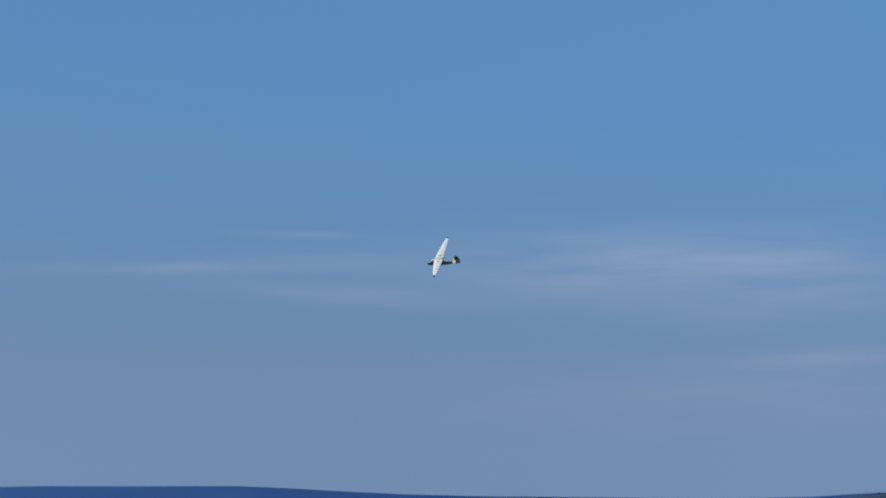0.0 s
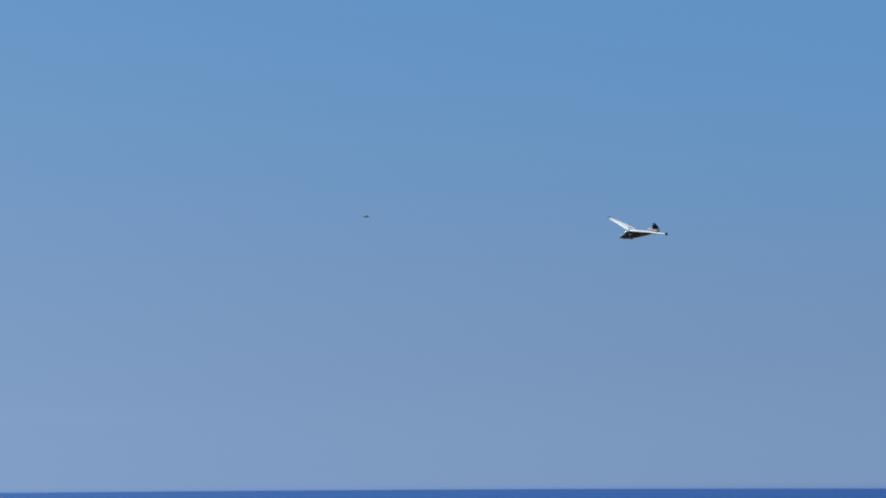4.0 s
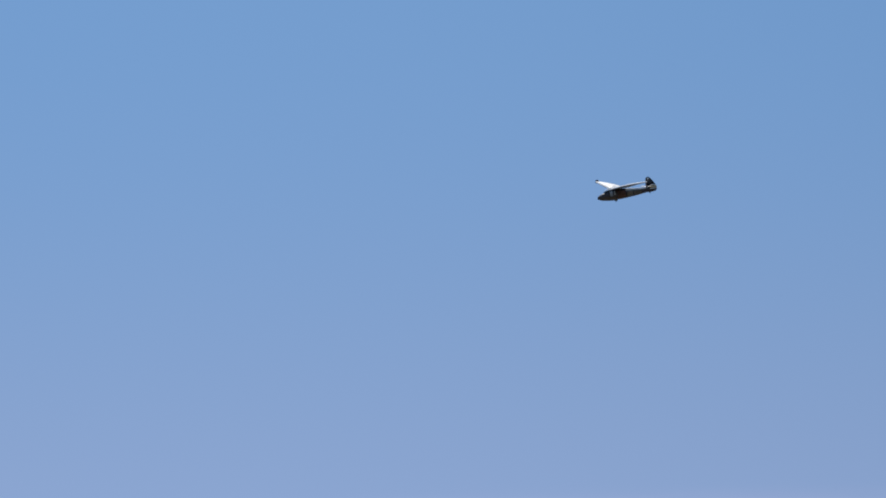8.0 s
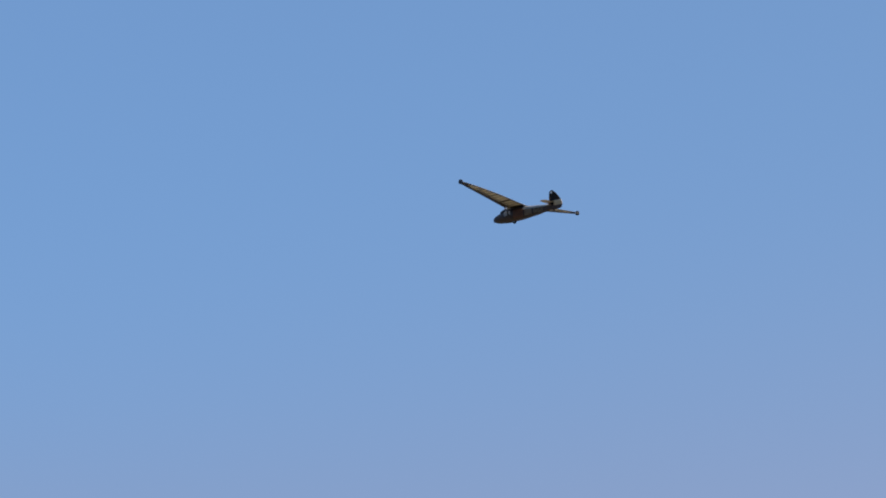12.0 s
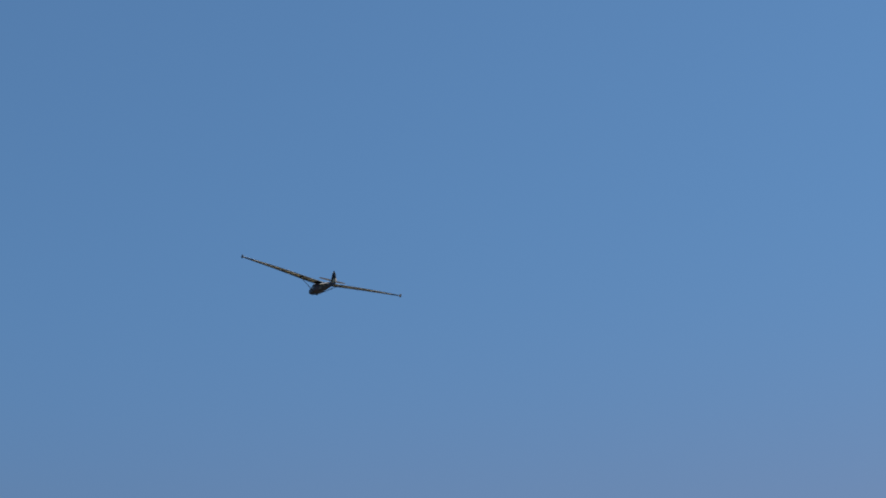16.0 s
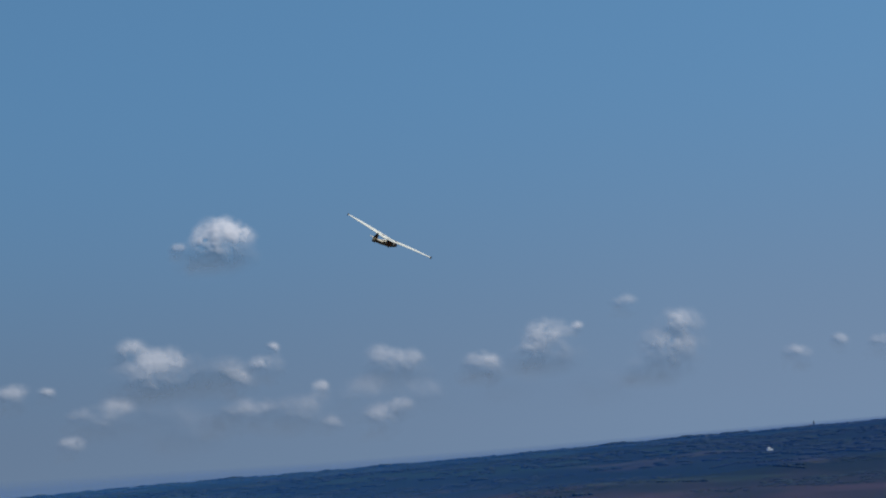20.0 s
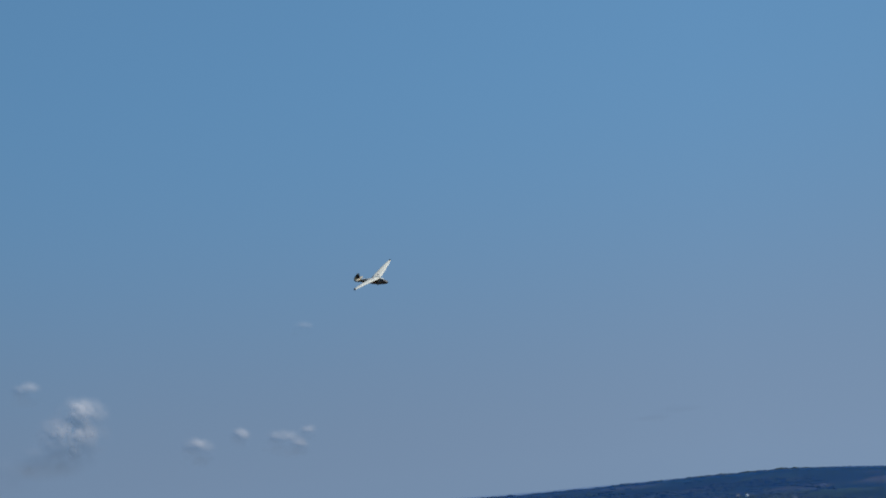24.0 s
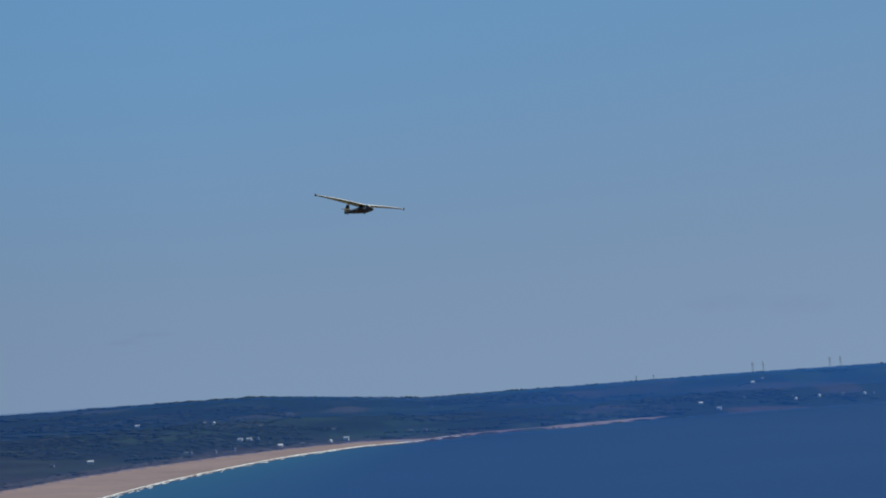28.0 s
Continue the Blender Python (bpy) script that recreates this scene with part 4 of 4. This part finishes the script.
    for side in (1, -1):
        bm = bmesh.new()
        rings = []
        for y, le, te, z in WING:
            c = le - te
            top = [(le - u * c, side * y, z + w * c) for u, w in FOIL[:7]]
            rings.append(top + [(p[0], p[1], p[2] - 0.003) for p in reversed(top)])
        loft(bm, rings)
        wing = part("wing", bm, CLOTH, ob, "cream cloth upper skin of the wing", True)
        bm = bmesh.new()
        strip(bm, 0.03, 1.98, 0.01, 0.99, 0.002, side, 24, 8)
        part("lower_covering", bm, CLOTH_LOW, wing, "amber see-through cloth under the wing")
        bm = bmesh.new()
        strip(bm, 0.1, 1.9, 0.02, 0.29, 0.005, side, 24)
        part("leading_edge", bm, RIB, wing, "dark plywood nose of the wing")
        bm = bmesh.new()
        strip(bm, 0.1, 1.7, 0.36, 0.41, 0.004, side, 20, 1)
        part("spar", bm, RIB, wing)
        bm = bmesh.new()
        strip(bm, 0.1, 1.93, 0.92, 0.995, 0.004, side, 24, 1)
        part("trailing_edge", bm, RIB, wing)
        for y, wide, mat in ((0.07, 0.13, RIB), (0.24, 0.014, SPRUCE), (0.36, 0.014, SPRUCE), (0.5, 0.06, RIB), (0.64, 0.014, SPRUCE), (0.78, 0.014, SPRUCE), (0.92, 0.03, RIB), (1.06, 0.012, SPRUCE),
                             (1.2, 0.012, SPRUCE), (1.34, 0.025, RIB), (1.48, 0.012, SPRUCE), (1.62, 0.012, SPRUCE), (1.84, 0.2, RIB)):
            bm = bmesh.new()
            strip(bm, y - wide / 2, y + wide / 2, 0.2, 0.94, 0.0045, side, 2, 6)
            part("rib", bm, mat, wing)
        bm = bmesh.new()
        le, te, z = wing_at(0.34)
        box(bm, (0.085, 0.15, 0.006), (le - 0.45 * (le - te), side * 0.34, z + 0.096 * (le - te) - 0.002))
        part("spoiler", bm, PLATE, wing, "reddish grey spoiler plate")
        # upright plate at the tip
        bm = bmesh.new()
        outline = [(-0.09, 0.135), (-0.086, 0.16), (-0.095, 0.188), (-0.115, 0.198), (-0.145, 0.196), (-0.164, 0.178), (-0.168, 0.145), (-0.158, 0.124), (-0.128, 0.116), (-0.104, 0.12)]
        rings = [[(x, side * (2.0 + o), z) for x, z in outline] for o in (-0.006, 0.014)]
        loft(bm, rings)
        bmesh.ops.bevel(bm, geom=bm.edges[:], offset=0.003, segments=1, affect="EDGES")
        part("tip_plate", bm, GREY, wing, "dark grey upright plate at the wing tip")
        # lift strut
        bm = bmesh.new()
        a, b = Vector((0.06, side * 0.07, -0.21)), wing_low(0.46, 0.3)
        b = Vector((b.x, side * b.y, b.z))
        rod(bm, a, b, 0.0065, n=10)
        part("strut", bm, RIB, ob, "thin wooden lift strut")
        # tailplane half
        bm = bmesh.new()
        rings = []
        for y, le, te in ((0.012, -0.61, -0.77), (0.15, -0.617, -0.77), (0.26, -0.635, -0.765), (0.315, -0.665, -0.75)):
            c = le - te
            rings.append([(le - u * c, side * y, w * c * 0.7 - 0.014) for u, w in FOIL])
        loft(bm, rings)
        tail = part("tailplane", bm, TAIL_CLOTH, ob, "cream cloth tailplane", True)
        bm = bmesh.new()
        box(bm, (0.012, 0.28, 0.008), (-0.7, side * 0.15, -0.01))
        part("elevator_hinge", bm, RIB, tail)
    bm = bmesh.new()
    slab(bm, [(-0.662, -0.045), (-0.668, 0.06), (-0.676, 0.16), (-0.692, 0.19), (-0.72, 0.2), (-0.752, 0.198), (-0.756, -0.045)], 0.012, 0.004)
    fin = part("fin", bm, BLACK, ob, "black upright tail fin")
    bm = bmesh.new()
    slab(bm, [(-0.748, 0.192), (-0.8, 0.15), (-0.85, 0.088), (-0.892, 0.02), (-0.748, 0.02)], 0.009, 0.002)
    part("rudder", bm, BLACK, ob, "black upper rudder")
    bm = bmesh.new()
    slab(bm, [(-0.748, 0.016), (-0.894, 0.016), (-0.912, -0.03), (-0.916, -0.07), (-0.748, -0.07)], 0.0105, 0.002)
    part("rudder", bm, BEIGE, ob, "cream cloth band across the rudder")
    bm = bmesh.new()
    slab(bm, [(-0.748, -0.073), (-0.916, -0.073), (-0.902, -0.108), (-0.868, -0.132), (-0.8, -0.14), (-0.748, -0.136)], 0.01, 0.002)
    part("rudder", bm, WOOD, ob, "dark foot of the rudder")
    bm = bmesh.new()
    slab(bm, [(-0.697, 0.145), (-0.697, 0.178), (-0.745, 0.178), (-0.745, 0.145)], 0.0135)
    part("fin_patch", bm, WHITE, fin, "small white patch on the fin")
    bm = bmesh.new()
    slab(bm, [(-0.664, -0.04), (-0.671, 0.09), (-0.69, 0.09), (-0.69, -0.04)], 0.0137)
    part("fin_band", bm, RED_WOOD, fin, "reddish band on the fin's front edge")
    return ob


glider = build_glider()



# ---- gulls ----
def build_gull():
    ob = thing("gull", "grey gull gliding on spread wings", "bird", "gulls over the sea")
    bm = bmesh.new()
    rings = []
    for x, r in ((0.3, 0.01), (0.25, 0.035), (0.18, 0.045), (0.05, 0.075), (-0.1, 0.07), (-0.22, 0.04), (-0.3, 0.02)):
        rings.append([(x, r * math.cos(2 * math.pi * i / 10), r * math.sin(2 * math.pi * i / 10)) for i in range(10)])
    loft(bm, rings)
    part("body", bm, FEATHER, ob, smooth=True)
    for s in (-1, 1):
        bm = bmesh.new()
        rings = []
        for y, x0, x1, z in ((0.04, 0.12, -0.06, 0.03), (0.22, 0.15, -0.04, 0.1), (0.42, 0.1, -0.05, 0.12), (0.62, -0.02, -0.1, 0.08), (0.7, -0.1, -0.12, 0.05)):
            rings.append([(x0, s * y, z), ((x0 + x1) / 2, s * y, z + 0.015), (x1, s * y, z), ((x0 + x1) / 2, s * y, z - 0.005)])
        loft(bm, rings)
        part("wing", bm, FEATHER, ob, smooth=True)
    bm = bmesh.new()
    loft(bm, [[(-0.26, -0.03, 0.008), (-0.26, 0.03, 0.008), (-0.26, 0.03, -0.008), (-0.26, -0.03, -0.008)], [(-0.42, -0.08, 0.004), (-0.42, 0.08, 0.004), (-0.42, 0.08, -0.004), (-0.42, -0.08, -0.004)]])
    part("tail", bm, FEATHER, ob)
    return ob


gull = build_gull()


def gull_motions():
    rows = []
    for t, az in ((0, 57.3), (1.7, 48.8), (3.4, 40.3), (5.1, 31.8), (8, 17.3), (14, -13), (21, -48), (28, -83)):
        p = Vector(EYE) + heading(az, 6.47) * 190
        rows.append((t, pose(p.x, p.y, p.z, 6, -4, az + 4)))
    walk(gull, rows)



FLIGHT = [
    (0, -0.19, 81.03, 127.85, -28.6, 0.0, 171.3),
    (0.5, -3.37, 79.80, 128.08, -25.8, 6.5, -179.0),
    (1, -8.27, 77.02, 127.97, -21.1, 9.7, -165.5),
    (1.5, -11.98, 73.54, 127.43, -22.1, 13.5, -153.4),
    (2, -15.83, 69.75, 126.71, -20.7, 14.7, -145.3),
    (2.5, -20.25, 65.82, 126.17, -10.6, 12.9, -134.4),
    (3, -24.14, 61.81, 126.03, -9.9, 9.6, -127.7),
    (3.5, -27.04, 58.16, 126.12, -13.3, 8.4, -126.6),
    (4, -30.51, 53.78, 126.50, -13.3, 6.3, -125.0),
    (4.5, -33.72, 49.01, 126.85, -13.3, 4.1, -123.0),
    (5, -36.60, 43.89, 127.20, -13.2, 1.9, -120.7),
    (5.5, -39.04, 38.43, 127.56, -12.9, -0.2, -118.0),
    (6, -40.87, 32.62, 127.85, -13.5, -0.4, -113.4),
    (6.5, -42.21, 26.75, 128.16, -15.4, -0.3, -107.3),
    (7, -43.11, 20.92, 128.45, -17.3, 5.3, -103.9),
    (7.5, -43.17, 15.00, 128.56, -15.2, 7.9, -95.8),
    (8, -42.27, 9.12, 128.63, -11.6, 7.7, -86.9),
    (8.5, -40.53, 3.49, 128.74, -10.9, 10.8, -76.8),
    (9, -38.59, -1.74, 128.83, -8.8, 10.7, -69.7),
    (9.3, -37.27, -4.73, 128.76, -8.2, 9.9, -66.3),
    (9.6, -35.75, -7.63, 128.78, -7.8, 10.1, -64.2),
    (10, -33.75, -11.42, 128.73, -6.5, 9.5, -62.6),
    (10.5, -31.19, -16.03, 128.70, -4.0, 6.7, -61.7),
    (11, -27.92, -20.05, 128.62, -2.2, 3.9, -63.8),
    (11.5, -24.24, -23.36, 128.57, -2.8, 1.1, -65.1),
    (12, -20.76, -26.25, 128.46, -3.3, -0.4, -68.4),
    (12.5, -17.62, -28.75, 128.44, -2.5, -3.2, -71.7),
    (13, -15.00, -31.39, 128.50, -0.5, -3.2, -69.6),
    (13.5, -12.37, -33.81, 128.61, 1.4, -3.2, -68.1),
    (14, -9.71, -35.88, 128.70, 3.4, -3.0, -67.0),
    (14.5, -7.10, -37.70, 128.80, 5.3, -2.7, -66.5),
    (15, -4.46, -39.52, 129.00, 7.0, -3.4, -62.5),
    (15.5, -1.81, -41.78, 129.22, 7.6, -3.0, -60.9),
    (16, 0.72, -44.32, 129.39, 11.6, -5.7, -64.3),
    (16.5, 2.91, -45.88, 129.77, 14.7, -6.0, -66.6),
    (17, 4.60, -47.80, 130.19, 18.7, -5.6, -70.7),
    (17.5, 5.91, -52.15, 129.89, 22.6, -5.4, -78.0),
    (18, 8.38, -56.09, 129.38, 26.3, -4.5, -85.2),
    (18.5, 9.79, -57.17, 128.62, 26.5, -5.5, -88.9),
    (19, 10.80, -60.81, 128.12, 29.2, -0.8, -95.7),
    (19.5, 10.76, -62.60, 127.31, 29.9, 1.0, -109.9),
    (20, 10.10, -66.61, 126.91, 30.1, 4.3, -119.1),
    (20.5, 8.76, -71.77, 126.71, 30.3, 5.0, -131.6),
    (21, 6.29, -74.73, 126.53, 28.1, 1.4, -149.2),
    (21.5, 3.22, -76.49, 126.52, 26.8, 1.5, -162.2),
    (22, -0.13, -78.03, 126.76, 26.1, 2.1, -173.5),
    (22.5, -3.43, -77.68, 127.11, 25.7, 0.4, 175.5),
    (23, -5.90, -76.72, 127.29, 24.0, 2.6, 167.8),
    (23.5, -8.32, -75.73, 127.48, 22.1, 4.7, 160.0),
    (24, -10.68, -74.66, 127.66, 20.1, 6.7, 152.2),
    (24.5, -13.00, -73.67, 127.85, 17.8, 8.4, 144.2),
    (25, -15.42, -72.80, 127.38, 13.4, 11.3, 135.1),
    (25.5, -17.09, -70.71, 126.63, 10.6, 13.0, 127.6),
    (26, -18.90, -68.57, 125.84, 8.2, 11.4, 121.7),
    (26.5, -20.44, -66.21, 125.09, 5.6, 9.0, 118.7),
    (27, -22.24, -64.44, 124.75, 2.8, 6.1, 114.6),
    (27.5, -23.88, -62.51, 124.74, 0.4, 2.3, 111.7),
    (28, -25.18, -59.87, 125.31, -5.5, -3.1, 111.6),
]


def motions():
    walk(glider, [(t, pose(x, y, z, rx, ry, rz)) for t, x, y, z, rx, ry, rz in FLIGHT])
    gull_motions()


motions()
